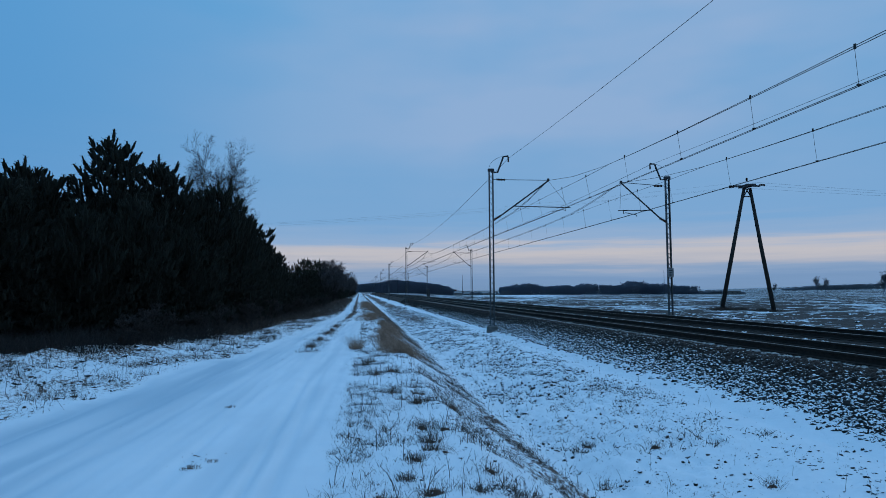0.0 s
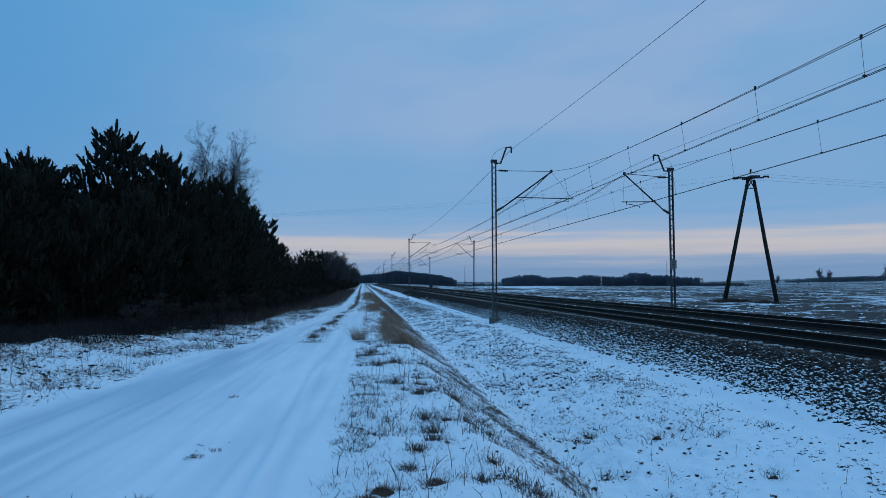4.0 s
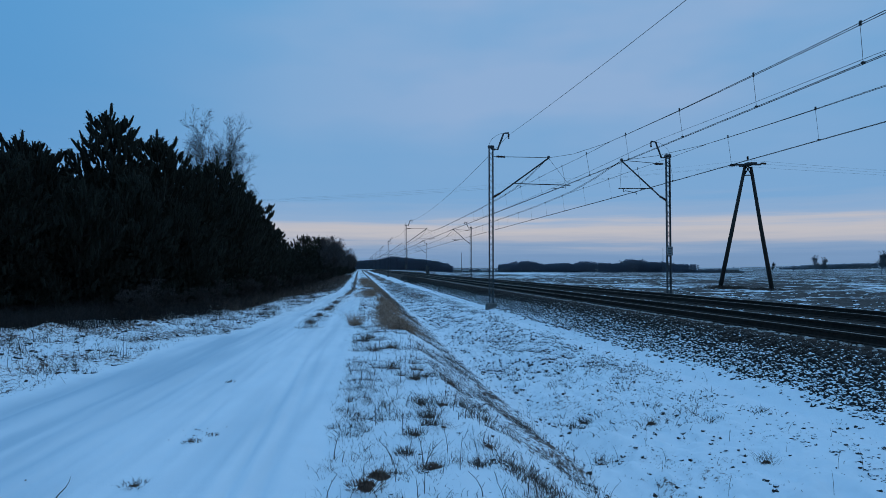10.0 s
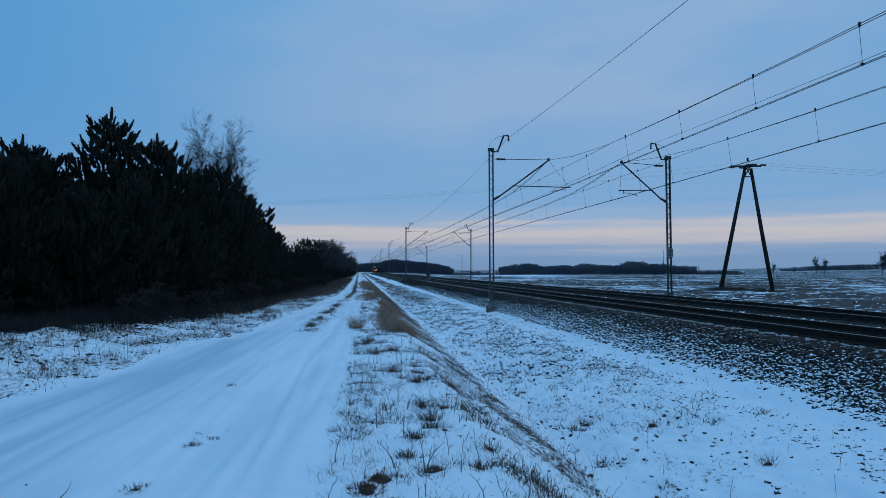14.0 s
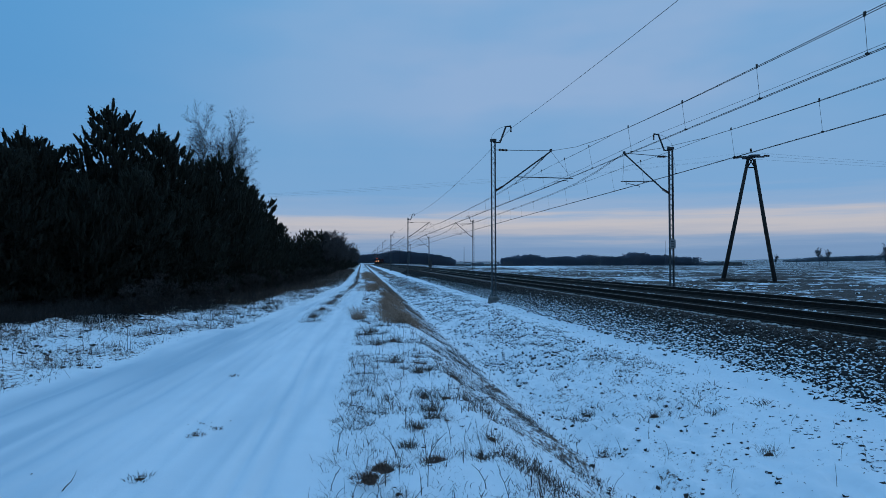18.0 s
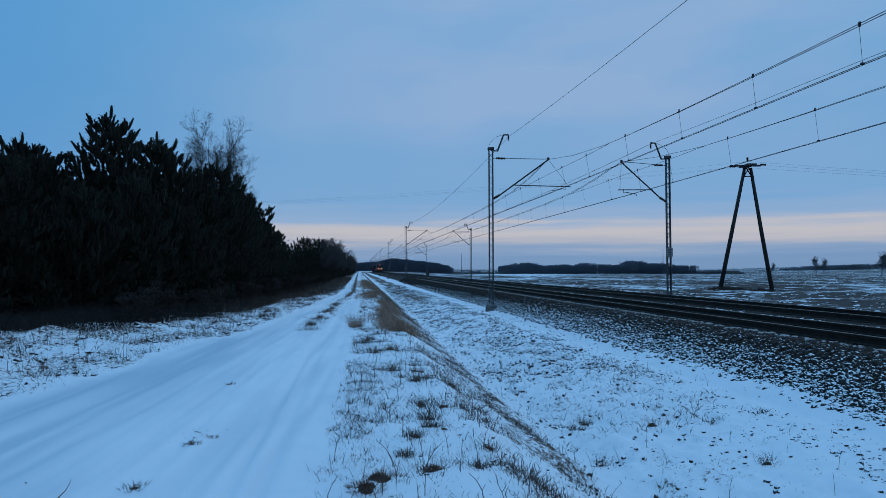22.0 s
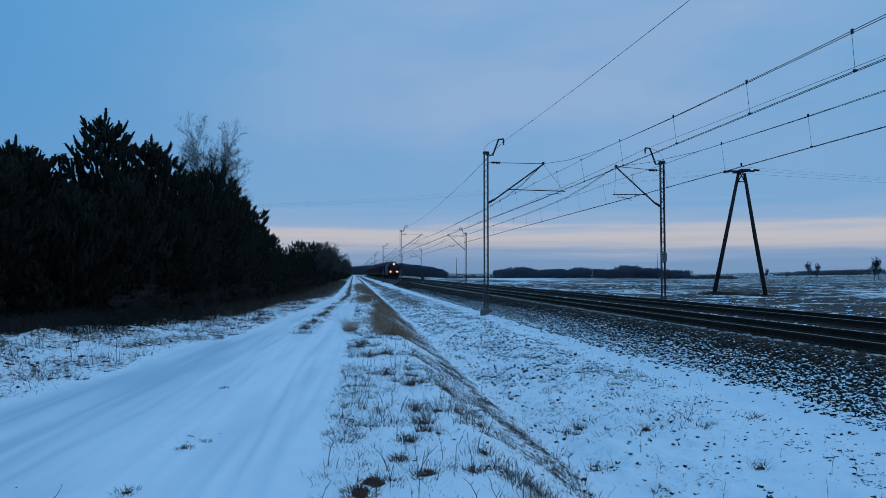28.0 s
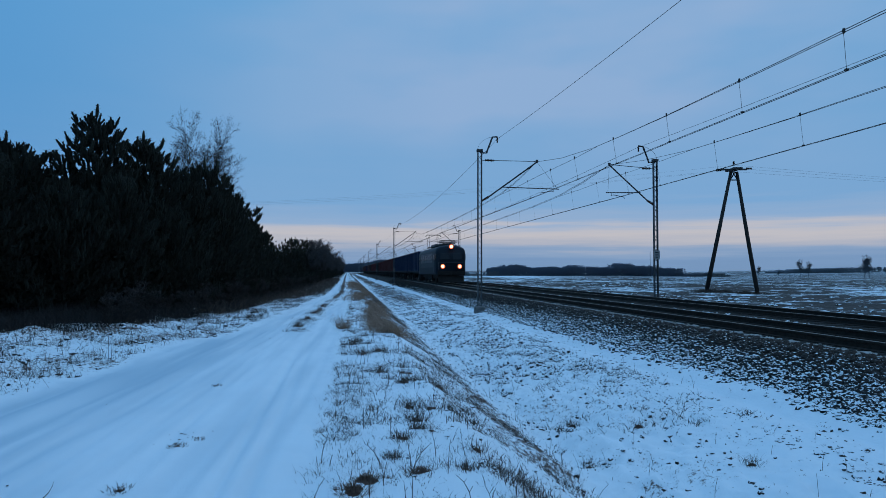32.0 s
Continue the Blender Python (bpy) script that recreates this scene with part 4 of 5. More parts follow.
def candle(s, p, length, r, rng, out=None, lean=0.2):
    """An upright shoot: a stem bristling with forward-pointing needles."""
    d = Vector((rng.gauss(0, lean), rng.gauss(0, lean), 1))
    if out is not None:
        d = d + out
    d.normalize()
    u = d.cross(Vector((1, 0, 0))).normalized()
    w = d.cross(u)
    s.tube([p, p + d * length * 0.5, p + d * length], [r * 0.8, r * 0.9, r * 0.45], 5)
    for k in range(11):
        a = k * 2.4 + rng.uniform(-0.4, 0.4)
        o, t = u * math.cos(a) + w * math.sin(a), w * math.cos(a) - u * math.sin(a)
        b = p + d * length * (0.02 + 0.09 * k)
        tip = b + (d * 0.06 + o * r * 1.75) * rng.uniform(0.8, 1.2)
        s.add([tuple(b - t * 0.02), tuple(b + t * 0.02), tuple(tip + t * 0.009), tuple(tip - t * 0.009)], [(0, 1, 2, 3)])


def pine_mesh(seed, height, radius, tiers, per_tier, shoots, detail=1.0):
    """Whorls of branches that curve up at their ends; dense below, open towards the top."""
    rng = random.Random(seed)
    trunk, limb, crown = Shape(), Shape(), Shape()
    lean = Vector((rng.uniform(-0.03, 0.03), rng.uniform(-0.03, 0.03), 1))
    pts = [Vector((0, 0, -0.3)) + lean * (height * 0.97 * k / 6) for k in range(7)]
    trunk.tube(pts, [0.13 * (1 - k / 6.5) * height / 7 + 0.015 for k in range(7)], 8)
    for t in range(tiers):
        f = (t + 0.3) / tiers
        z = height * (0.02 + 0.84 * f)
        reach = radius * (1 - f) ** 0.7 * rng.uniform(0.9, 1.1) + 0.3
        n = max(5, int(per_tier * (1 - 0.35 * f)))
        a0 = rng.uniform(0, 6.28)
        for k in range(n):
            a = a0 + 6.283 * k / n + rng.uniform(-0.3, 0.3)
            L = reach * rng.uniform(0.7, 1.12)
            flat = Vector((math.cos(a), math.sin(a), 0))
            rise = (0.12 + 0.75 * f) * rng.uniform(0.7, 1.1)
            base = lean * z
            path = [base + flat * L * v + Vector((0, 0, L * rise * v ** 1.7)) for v in (0, 0.35, 0.7, 1.0)]
            limb.tube(path, [0.03, 0.022, 0.015, 0.01], 4, False)

            def spot(v):
                v = min(max(v, 0.0), 0.999)
                return base + flat * L * v + Vector((0, 0, L * rise * v ** 1.7))

            thick = 1.25 - 1.15 * max(0.0, f - 0.35) / 0.65
            for q in range(int(shoots * (0.5 + L / radius) * thick)):
                v = 0.15 + 0.8 * rng.random() ** 0.7
                spread = (0.3 * L * (1.1 - 0.5 * v) + 0.06) * (1.0 - 0.45 * f)
                c = spot(v) + Vector((rng.gauss(0, spread * 0.6), rng.gauss(0, spread * 0.6), rng.gauss(0, spread * 0.4)))
                d = Vector((flat.x * 0.6 + rng.gauss(0, 0.45), flat.y * 0.6 + rng.gauss(0, 0.45), rng.uniform(0.2, 1.5)))
                needle_shoot(crown, c, d, rng.uniform(0.13, 0.25) * detail, rng.uniform(0.04, 0.065) * detail, rng)
            side = Vector((-flat.y, flat.x, 0))
            for q in range(int((5 + L / 0.16) * (0.5 if f < 0.45 else 1.0)) if detail < 1.2 else 4):
                v = 1.0 if q == 0 else rng.uniform(0.3, 1.0)
                off = side * rng.gauss(0, 0.1 + 0.16 * L * (1 - v))
                p = spot(v) + off
                long = rng.uniform(0.18, 0.34) * (1 + 0.5 * f) * detail
                candle(crown, p, long, rng.uniform(0.036, 0.048) * (1 + 0.25 * f), rng, flat * 0.3 + off * 0.6)
                if q < 3 and f > 0.45:
                    for e in (-1, 1):
                        candle(crown, p + Vector((0, 0, long * 0.15)), long * rng.uniform(0.5, 0.75), 0.032, rng, flat * 0.2 + side * e * 0.6)
    top = lean * height * 0.86
    trunk.tube([top, lean * height * 0.97], [0.025, 0.015], 5, False)
    for q in range(5):
        a = q * 1.257
        candle(crown, top + Vector((0, 0, height * 0.025)), rng.uniform(0.35, 0.5), 0.045, rng, Vector((math.cos(a), math.sin(a), 0)) * 0.55)
    candle(crown, lean * height * 0.93, height * 0.065, 0.062, rng, None, 0.03)
    return trunk, limb, crown


def pine_kind(seed, height, radius, tiers, per, shoots, detail=1.0):
    t = thing("pine_tree", pose(0, 0, -50), "dark green young pine tree at the forest edge", "tree", "pines of the forest edge")
    a, b, c = pine_mesh(seed, height, radius, tiers, per, shoots, detail)
    a.add(b.v, b.f)
    part("trunk", a, M_BARK, t)
    part("crown", c, M_NEEDLE, t)
    return t


def put_tree(proto, used, m, scale):
    """The first placing moves the pattern itself, later ones copy it."""
    if proto in used:
        t = copy_thing(proto, m)
    else:
        t = proto
        t.matrix_basis = m
        used.add(proto)
    t.scale = (scale, scale, scale * used_rng.uniform(0.95, 1.05))
    return t


used_rng = random.Random(11)
used = set()
near_kinds = [pine_kind(21, 6.4, 2.5, 14, 9, 22), pine_kind(22, 5.9, 2.6, 13, 9, 22), pine_kind(24, 6.9, 2.3, 16, 8, 12)]
far_kinds = [pine_kind(31, 6.4, 2.5, 10, 7, 13, 1.35), pine_kind(32, 6.0, 2.6, 9, 7, 13, 1.35)]
SPOTS = [(-8.85, 24.0, 1.08, 2), (-10.8, 22.8, 0.93, 1), (-10.4, 19.6, 0.78, 0), (-12.8, 20.5, 0.82, 1), (-12.4, 24.5, 0.97, 0), (-13.9, 24.8, 1.02, 1), (-7.75, 25.6, 1.04, 0), (-7.35, 28.4, 1.07, 1), (-6.75, 31.2, 1.03, 0),
         (-6.6, 34.6, 1.05, 1), (-6.6, 38.2, 0.98, 0), (-6.5, 42.0, 0.9, 1), (-6.0, 46.0, 0.74, 0), (-8.6, 20.6, 0.70, 1), (-7.6, 22.2, 0.72, 0), (-6.6, 24.0, 0.66, 1), (-15.0, 22.0, 0.78, 2), (-9.6, 31.0, 0.95, 0), (-8.8, 37.0, 0.95, 1), (-11.0, 28.0, 0.9, 0)]
for x, y, k, i in SPOTS:
    put_tree(near_kinds[i], used, pose(x, y, zat(x, y), 0, 0, used_rng.uniform(0, 360)), k)
row = 56.0
while row < 330:
    x = float(forest_edge(row)) - used_rng.uniform(1.0, 2.0)
    put_tree(far_kinds[used_rng.randrange(2)], used, pose(x, row, zat(x, row), 0, 0, used_rng.uniform(0, 360)), used_rng.uniform(0.78, 0.98) * (0.8 if row < 75 else 0.86 if row > 110 else 1))
    row += used_rng.uniform(3.2, 4.6) * (1 + row / 250)
for k in range(60):
    y = 20 + 130 * (k / 60) ** 1.3
    x = float(forest_edge(y)) - used_rng.uniform(5.5, 16)
    put_tree(far_kinds[used_rng.randrange(2)], used, pose(x, y, zat(x, y), 0, 0, used_rng.uniform(0, 360)), used_rng.uniform(0.7, 0.88))


def bare_tree(seed, height, spread, droop, depth=5, fork=3, girth=0.11, thin=0.011):
    rng = random.Random(seed)
    trunk, twigs = Shape(), Shape()

    def grow(p, d, length, r, level):
        pts, rs = [p], [r]
        n = 4 if level < 4 else 2
        for k in range(n):
            d = (d + Vector((rng.gauss(0, 0.10), rng.gauss(0, 0.10), 0.05 if level < 3 else -droop * 4 / n))).normalized()
            p = p + d * length / n
            pts.append(p)
            rs.append(r * (1 - 0.5 * (k + 1) / n))
        (trunk if level < 2 else twigs).tube(pts, rs, 6 if level < 2 else 3, False)
        if level >= depth:
            return
        for k in range(fork + (3 if level == 0 else 0)):
            u = rng.uniform(0.25, 1.0) if level else 0.3 + 0.7 * (k + 0.5) / (fork + 3)
            seg = min(u * n, n - 0.001)
            q = pts[int(seg)].lerp(pts[int(seg) + 1], seg % 1)
            a = rng.uniform(0, 6.28)
            side = Vector((math.cos(a), math.sin(a), 0.2))
            nd = (d * 0.8 + side * spread * rng.uniform(0.5, 1) * (1 if level < 2 else 1.9)).normalized()
            grow(q, nd, length * rng.uniform(0.42, 0.6), max(thin, r * 0.42), level + 1)

    grow(Vector((0, 0, -0.3)), Vector((0, 0, 1)), height * 0.62, girth, 0)
    return trunk, twigs


def bare_thing(name, m, data, bark, label, group="", twig=None):
    t = thing(name, m, label, "tree", group)
    part("trunk", data[0], bark, t)
    part("twig_crown", data[1], twig or M_TWIG, t, "fine bare branches")
    return t


birch = bare_thing("birch_tree", pose(-11.5, 50.0, zat(-11.5, 50)), bare_tree(41, 14.2, 0.46, 0.06, 5, 6, 0.12, 0.0055), M_BIRCH, "leafless birch tree rising behind the pines")
birch.scale = (0.56, 0.56, 0.9)
copy_thing(birch, pose(-9.95, 51.0, zat(-9.95, 51.0), 0, 0, 130)).scale = (0.54, 0.54, 0.88)
TREES_FAR = [(336, 420, 1.5), (343, 421, 1.35), (301, 420, 0.95), (390, 420, 1.9), (397, 423, 1.7), (321, 425, 0.7)]
b2 = bare_thing("bare_tree", pose(-4.8, 118, zat(-4.8, 118)), bare_tree(43, 6.4, 0.5, 0.0, 5, 5, 0.09, 0.007), M_BARK, "leafless grey tree at the wood's edge", "bare trees", M_FARTWIG)
bt = random.Random(5)
for k in range(56):
    y = 76 + 230 * (k / 56) ** 1.3
    x = float(forest_edge(y)) - bt.uniform(-0.5, 0.7)
    q = bt.uniform(0.62, 0.9)
    copy_thing(b2, pose(x, y, zat(x, y), 0, 0, bt.uniform(0, 360))).scale = (q, q, q)
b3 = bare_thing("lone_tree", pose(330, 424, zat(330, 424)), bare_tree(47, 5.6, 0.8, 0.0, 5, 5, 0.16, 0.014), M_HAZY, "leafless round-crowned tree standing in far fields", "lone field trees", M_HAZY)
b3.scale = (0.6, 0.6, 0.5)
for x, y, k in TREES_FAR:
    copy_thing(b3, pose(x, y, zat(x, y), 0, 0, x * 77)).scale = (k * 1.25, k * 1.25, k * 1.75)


# ---- far woods ----
def wood(name, line, depth, rough, n, seed, label, mat=M_WOOD_FAR, size=2.0, q=60):
    """A wood along a line of (x, y, height); rough is the unevenness of its top."""
    g = np.random.default_rng(seed)
    line = np.array(line, float)
    seg = g.random(n) * (len(line) - 1)
    at = np.arange(len(line))
    x = np.interp(seg, at, line[:, 0]) + g.uniform(-0.15, 0.15, n) * depth
    y = np.interp(seg, at, line[:, 1]) + g.uniform(0, 1, n) * depth
    hh = np.interp(seg, at, line[:, 2]) * (1 - rough * (0.75 * vnoise(seg * 2.7, seg * 0 + seed, 7) + 0.25 * vnoise(seg * 8.0, seg * 0 + seed, 8) + 0.35 * g.random(n)))
    ground_z = land(x, y)
    f = g.random((n, q)) ** 0.75
    wide = size * (1.0 - 0.6 * f)
    a, out = g.uniform(0, 6.28, (n, q)), np.sqrt(g.random((n, q)))
    c = np.stack([x[:, None] + np.cos(a) * out * wide, y[:, None] + np.sin(a) * out * wide, ground_z[:, None] + hh[:, None] * f], -1)
    r = size * g.uniform(0.16, 0.36, (n, q))
    octa = np.array([(1, 0, 0), (0, 1, 0), (-1, 0, 0), (0, -1, 0), (0, 0, 1), (0, 0, -1)], float)
    v = c[:, :, None, :] + octa[None, None] * (r[..., None, None] * g.uniform(0.7, 1.3, (n, q, 6, 1)))
    fc = np.array([(0, 1, 4), (1, 2, 4), (2, 3, 4), (3, 0, 4), (1, 0, 5), (2, 1, 5), (3, 2, 5), (0, 3, 5)])
    s = Shape()
    s.v = v.reshape(-1, 3).tolist()
    s.f = (fc[None] + (np.arange(n * q) * 6)[:, None, None]).reshape(-1, 3).tolist()
    return stuff(name, s, mat, label, "woods", True)


wood("far_woods", [(-60, 640, 10.5), (-20, 640, 10.5), (14, 640, 10), (30, 640, 11)], 20, 0.25, 500, 1, "distant dark wood beyond the end of the line", M_WOOD_MID, 2.2, 20)
wood("far_woods", [(20, 555, 10.5), (27, 555, 12.0), (33, 556, 13.4), (42, 558, 12.2), (52, 561, 11.6), (68, 566, 10.6), (80, 570, 8.8), (85, 573, 6.5)], 22, 0.14, 900, 2, "distant dark pine wood beside the railway curve", M_WOOD_MID, 1.9, 18)
wood("far_woods", [(172, 726, 12), (186, 720, 14.5), (224, 714, 15.5), (247, 710, 13.5), (252, 709, 10), (262, 706, 15), (300, 698, 15.5), (330, 692, 17.5), (356, 686, 15), (392, 676, 11)], 26, 0.4, 1500, 3, "distant dark tree belt across the fields", M_WOOD_MID, 2.4, 17)
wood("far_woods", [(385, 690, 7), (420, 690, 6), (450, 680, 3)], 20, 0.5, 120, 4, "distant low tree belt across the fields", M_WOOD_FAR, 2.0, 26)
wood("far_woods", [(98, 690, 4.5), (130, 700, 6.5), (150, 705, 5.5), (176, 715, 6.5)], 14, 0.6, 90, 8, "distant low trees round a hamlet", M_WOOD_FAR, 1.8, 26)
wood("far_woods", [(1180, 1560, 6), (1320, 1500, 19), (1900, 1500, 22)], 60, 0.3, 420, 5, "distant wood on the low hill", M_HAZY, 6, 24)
wood("forest_depth", [(-120, 100, 3.6), (-24, 110, 3.6), (-14, 70, 3.6)], 26, 0.3, 300, 6, "depth of dark pine forest behind the edge", M_NEEDLE, 1.8, 30)


# ---- far hamlet ----
def farm_house(x, y, w, d, wall_h, roof_h, turn, label):
    h = thing("farm_house", pose(x, y, zat(x, y), 0, 0, turn), label, "house", "houses of the hamlet")
    wall = part("wall", Shape().box((0, 0, wall_h / 2 - 0.3), (w, d, wall_h + 0.6)), M_CONCRETE, h)
    e = 0.4
    part("roof", Shape().loft([[(-w / 2 - e, -d / 2 - e, wall_h), (w / 2 + e, -d / 2 - e, wall_h), (w / 2 + e, d / 2 + e, wall_h), (-w / 2 - e, d / 2 + e, wall_h)],
                               [(-w / 2 - e, -0.1, wall_h + roof_h), (w / 2 + e, -0.1, wall_h + roof_h), (w / 2 + e, 0.1, wall_h + roof_h), (-w / 2 - e, 0.1, wall_h + roof_h)]]), M_PLATE, h, "grey pitched roof dusted with snow")
    part("chimney", Shape().box((w * 0.2, 0.3, wall_h + roof_h), (0.6, 0.6, 1.6)), M_DARKSTEEL, h)
    for k in range(3):
        part("window", Shape().box((-w * 0.3 + k * w * 0.3, -d / 2 - 0.02, wall_h * 0.55), (1.1, 0.08, 1.2)), M_DARKSTEEL, wall)


farm_house(108, 688, 9, 7, 2.4, 1.9, 12, "pale farm house with snowy roof beyond the fields")
farm_house(121, 700, 6, 5, 2.0, 1.5, -20, "small outbuilding with snowy roof beyond the fields")
farm_house(141, 700, 8, 6, 2.4, 1.8, 25, "grey farm house among low distant trees")
farm_house(376, 590, 15, 9, 3.6, 1.6, -28, "long low farm building far across the fields")


# ---- grass and weeds ----
def blades(n, place, hmin, hmax, per, width, seed, lean=0.35, reach=0.06):
    rng = random.Random(seed)
    g = np.random.default_rng(seed)
    p = np.array([place(rng) for _ in range(n)])
    z = land(p[:, 0], p[:, 1])
    cnt = g.integers(max(1, per // 2), per + 1, n)
    idx = np.repeat(np.arange(n), cnt)
    m = len(idx)
    h = g.uniform(hmin, hmax, m) * g.uniform(0.6, 1.3, n)[idx]
    b = np.column_stack([p[idx] + g.normal(size=(m, 2)) * reach, z[idx] - 0.02])
    ln = np.column_stack([g.normal(size=(m, 2)) * lean * h[:, None], np.zeros(m)])
    a = g.uniform(0, 6.28, m)
    w = np.column_stack([np.cos(a), np.sin(a), np.zeros(m)]) * width
    up = np.column_stack([np.zeros(m), np.zeros(m), h])
    mid, tip = b + ln * 0.45 + up * 0.6, b + ln * 1.2 + up
    v = np.stack([b - w, b + w, mid + w * 0.8, mid - w * 0.8, tip], 1)
    o = (np.arange(m) * 5)[:, None]
    s = Shape()
    s.v = v.reshape(-1, 3).tolist()
    s.f = (o + np.array([0, 1, 2, 3])).tolist() + (o + np.array([3, 2, 4])).tolist()
    return s


def along_y(rng, lo, hi, p=1.8):
    return lo + (hi - lo) * rng.random() ** p


def patchy(fn):
    """Keeps places that lie in patches, so that there are gaps between."""
    pool = []

    def place(rng):
        while not pool:
            c = np.array([fn(rng) for _ in range(600)])
            q = vnoise(c[:, 0] * 2.2, c[:, 1] * 1.6, 19)
            u = np.array([rng.random() for _ in range(600)])
            pool.extend(c[u < q * q * 1.6].tolist())
        return tuple(pool.pop())
    return place


def tufted(fn):
    """Keeps places where the dry grass stands in drifts along the verge."""
    def place(rng):
        while True:
            x, y = fn(rng)
            if rng.random() < 0.04 + float(smooth01((vnoise(x * 1.5 + 3, y * 0.33, 62) - 0.36) / 0.3)):
                return (x, y)
    return place


def verge(rng):
    y = along_y(rng, 3.2, 60)
    r = float(road_right(y))
    return (r + (1.25 - r) * rng.random(), y)


def bank(rng):
    y = along_y(rng, 3.0, 90)
    return (rng.uniform(1.1, 2.5), y)


def far_bank(rng):
    y = along_y(rng, 3.5, 70)
    return (2.7 + 4.4 * rng.random() ** 1.8, y)


def straw_spot(rng):
    y = 16 + 75 * rng.random() ** 1.3
    return (rng.gauss(1.08 if y < 34 else 0.9, 0.27 if y < 34 else 0.5), y)


def dark_tuft(rng):
    y = along_y(rng, 6.0, 26, 1.2)
    return (float(road_right(y)) + 1.25 * rng.random(), y)


def strip_spot(rng):
    y = 16.5 + 53 * rng.random() ** 1.4
    return (float(road_centre(y)) + rng.gauss(0, 0.16), y)


def brush_spot(rng):
    y = 22 + 95 * rng.random()
    a, b = float(forest_edge(y)), float(road_left(y))
    full = min(1.0, max(0.35, (y - 22) / 24))
    return (a + (b - a) * rng.random() * full, y)


def left_verge(rng):
    y = along_y(rng, 6, 70, 1.4)
    a, b = float(forest_edge(y)), float(road_left(y))
    return (a + (b - a) * rng.random() ** 0.9, y)


stuff("verge_grass", blades(3200, patchy(verge), 0.015, 0.09, 9, 0.002, 1, 0.7, 0.05), M_STALK, "dead brown grass poking through snow on the verge", "grass")
stuff("verge_tufts", blades(1000, patchy(dark_tuft), 0.02, 0.07, 12, 0.003, 10, 0.9, 0.035), M_HEATH, "short dark grass tufts in rows on the verge", "grass")
stuff("verge_dry_grass", blades(5200, tufted(straw_spot), 0.06, 0.26, 10, 0.003, 9, 0.7), M_GRASS, "straw-coloured dead grass on the verge crest", "grass")
stuff("road_strip_grass", blades(1100, patchy(strip_spot), 0.02, 0.1, 9, 0.003, 12, 0.6, 0.06), M_STALK, "low dead grass between the wheel tracks", "grass")
stuff("wayside_brush", blades(3000, brush_spot, 0.12, 0.5, 9, 0.005, 13, 0.5, 0.12), M_STALK, "brown brush between road and forest", "brush")
stuff("bank_grass", blades(8000, patchy(bank), 0.015, 0.075, 8, 0.0028, 2, 0.55), M_STALK, "matted dead grass on the ditch bank", "grass")
stuff("bank_tufts", blades(2600, patchy(lambda g: (1.2 + 1.4 * g.random() ** 0.7, along_y(g, 3.0, 60))), 0.015, 0.06, 9, 0.003, 14, 0.7, 0.035), M_HEATH, "short dark grass tufts on the ditch bank", "grass")
stuff("ditch_grass", blades(3000, patchy(far_bank), 0.012, 0.05, 7, 0.0024, 3, 0.6, 0.045), M_STALK, "sparse dead grass in the snowy ditch", "grass")
stuff("wayside_grass", blades(4600, patchy(left_verge), 0.03, 0.2, 9, 0.0026, 4, 0.6, 0.09), M_STALK, "dry grass and weeds between road and forest", "grass")


def stalks(n, place, hmin, hmax, seed, r=0.003):
    rng = random.Random(seed)
    s = Shape()
    for _ in range(n):
        x, y = place(rng)
        z = zat(x, y) - 0.02
        h = rng.uniform(hmin, hmax)
        a = rng.uniform(0, 6.28)
        b = rng.uniform(0.05, 0.5)
        pts = [(x + math.cos(a) * b * h * u * u, y + math.sin(a) * b * h * u * u, z + h * (u - 0.25 * b * u * u)) for u in (0, 0.35, 0.7, 1.0)]
        s.tube(pts, [r, r * 0.9, r * 0.7, r * 0.5], 3, False)
        for k in range(rng.randint(0, 4)):
            p = Vector(pts[rng.randint(1, 3)])
            c = rng.uniform(0, 6.28)
            s.tube([p, p + Vector((math.cos(c) * 0.3, math.sin(c) * 0.3, rng.uniform(0.2, 0.6))) * h * 0.35], [r * 0.7, r * 0.4], 3, False)
    return s


stuff("verge_weeds", stalks(480, verge, 0.06, 0.3, 21, 0.0036), M_STALK, "thin bent dry weed stalks on the snowy verge", "weeds")
stuff("ditch_weeds", stalks(330, far_bank, 0.06, 0.28, 22), M_STALK, "thin dry weed stalks standing in the ditch", "weeds")
stuff("wayside_weeds", stalks(800, patchy(left_verge), 0.1, 0.5, 23, 0.004), M_HEATH, "thin dry weeds beside the forest edge", "weeds")

M_CLOD = simple("dark_grass_soil", (0.05, 0.028, 0.022, 1), (0.24, 0.14, 0.1, 1), 60, 0.95, 0, 1.0, 0.03)


M_SOD = by_island("brown_sod", (0.08, 0.045, 0.034, 1), (0.26, 0.155, 0.11, 1))


def capped_clod(name, bare):
    m, nt, b = node_mat(name, 0.95)
    g = nt.nodes.new("ShaderNodeNewGeometry")
    r = ramp_node(nt, g.outputs["Random Per Island"], [(0.0, (0.02, 0.017, 0.016, 1)), (1.0, (0.075, 0.058, 0.05, 1))])
    up = nt.nodes.new("ShaderNodeSeparateXYZ")
    nt.links.new(g.outputs["Normal"], up.inputs[0])
    n = noise_node(nt, 9, 3)
    k = math_node(nt, "ADD", up.outputs[2], math_node(nt, "MULTIPLY", n.outputs[0], 0.9))
    f = ramp_node(nt, k, [(bare, (0, 0, 0, 1)), (bare + 0.06, (1, 1, 1, 1))])
    nt.links.new(mix_node(nt, f.outputs[0], r.outputs[0], SNOW2), b.inputs["Base Color"])
    return m


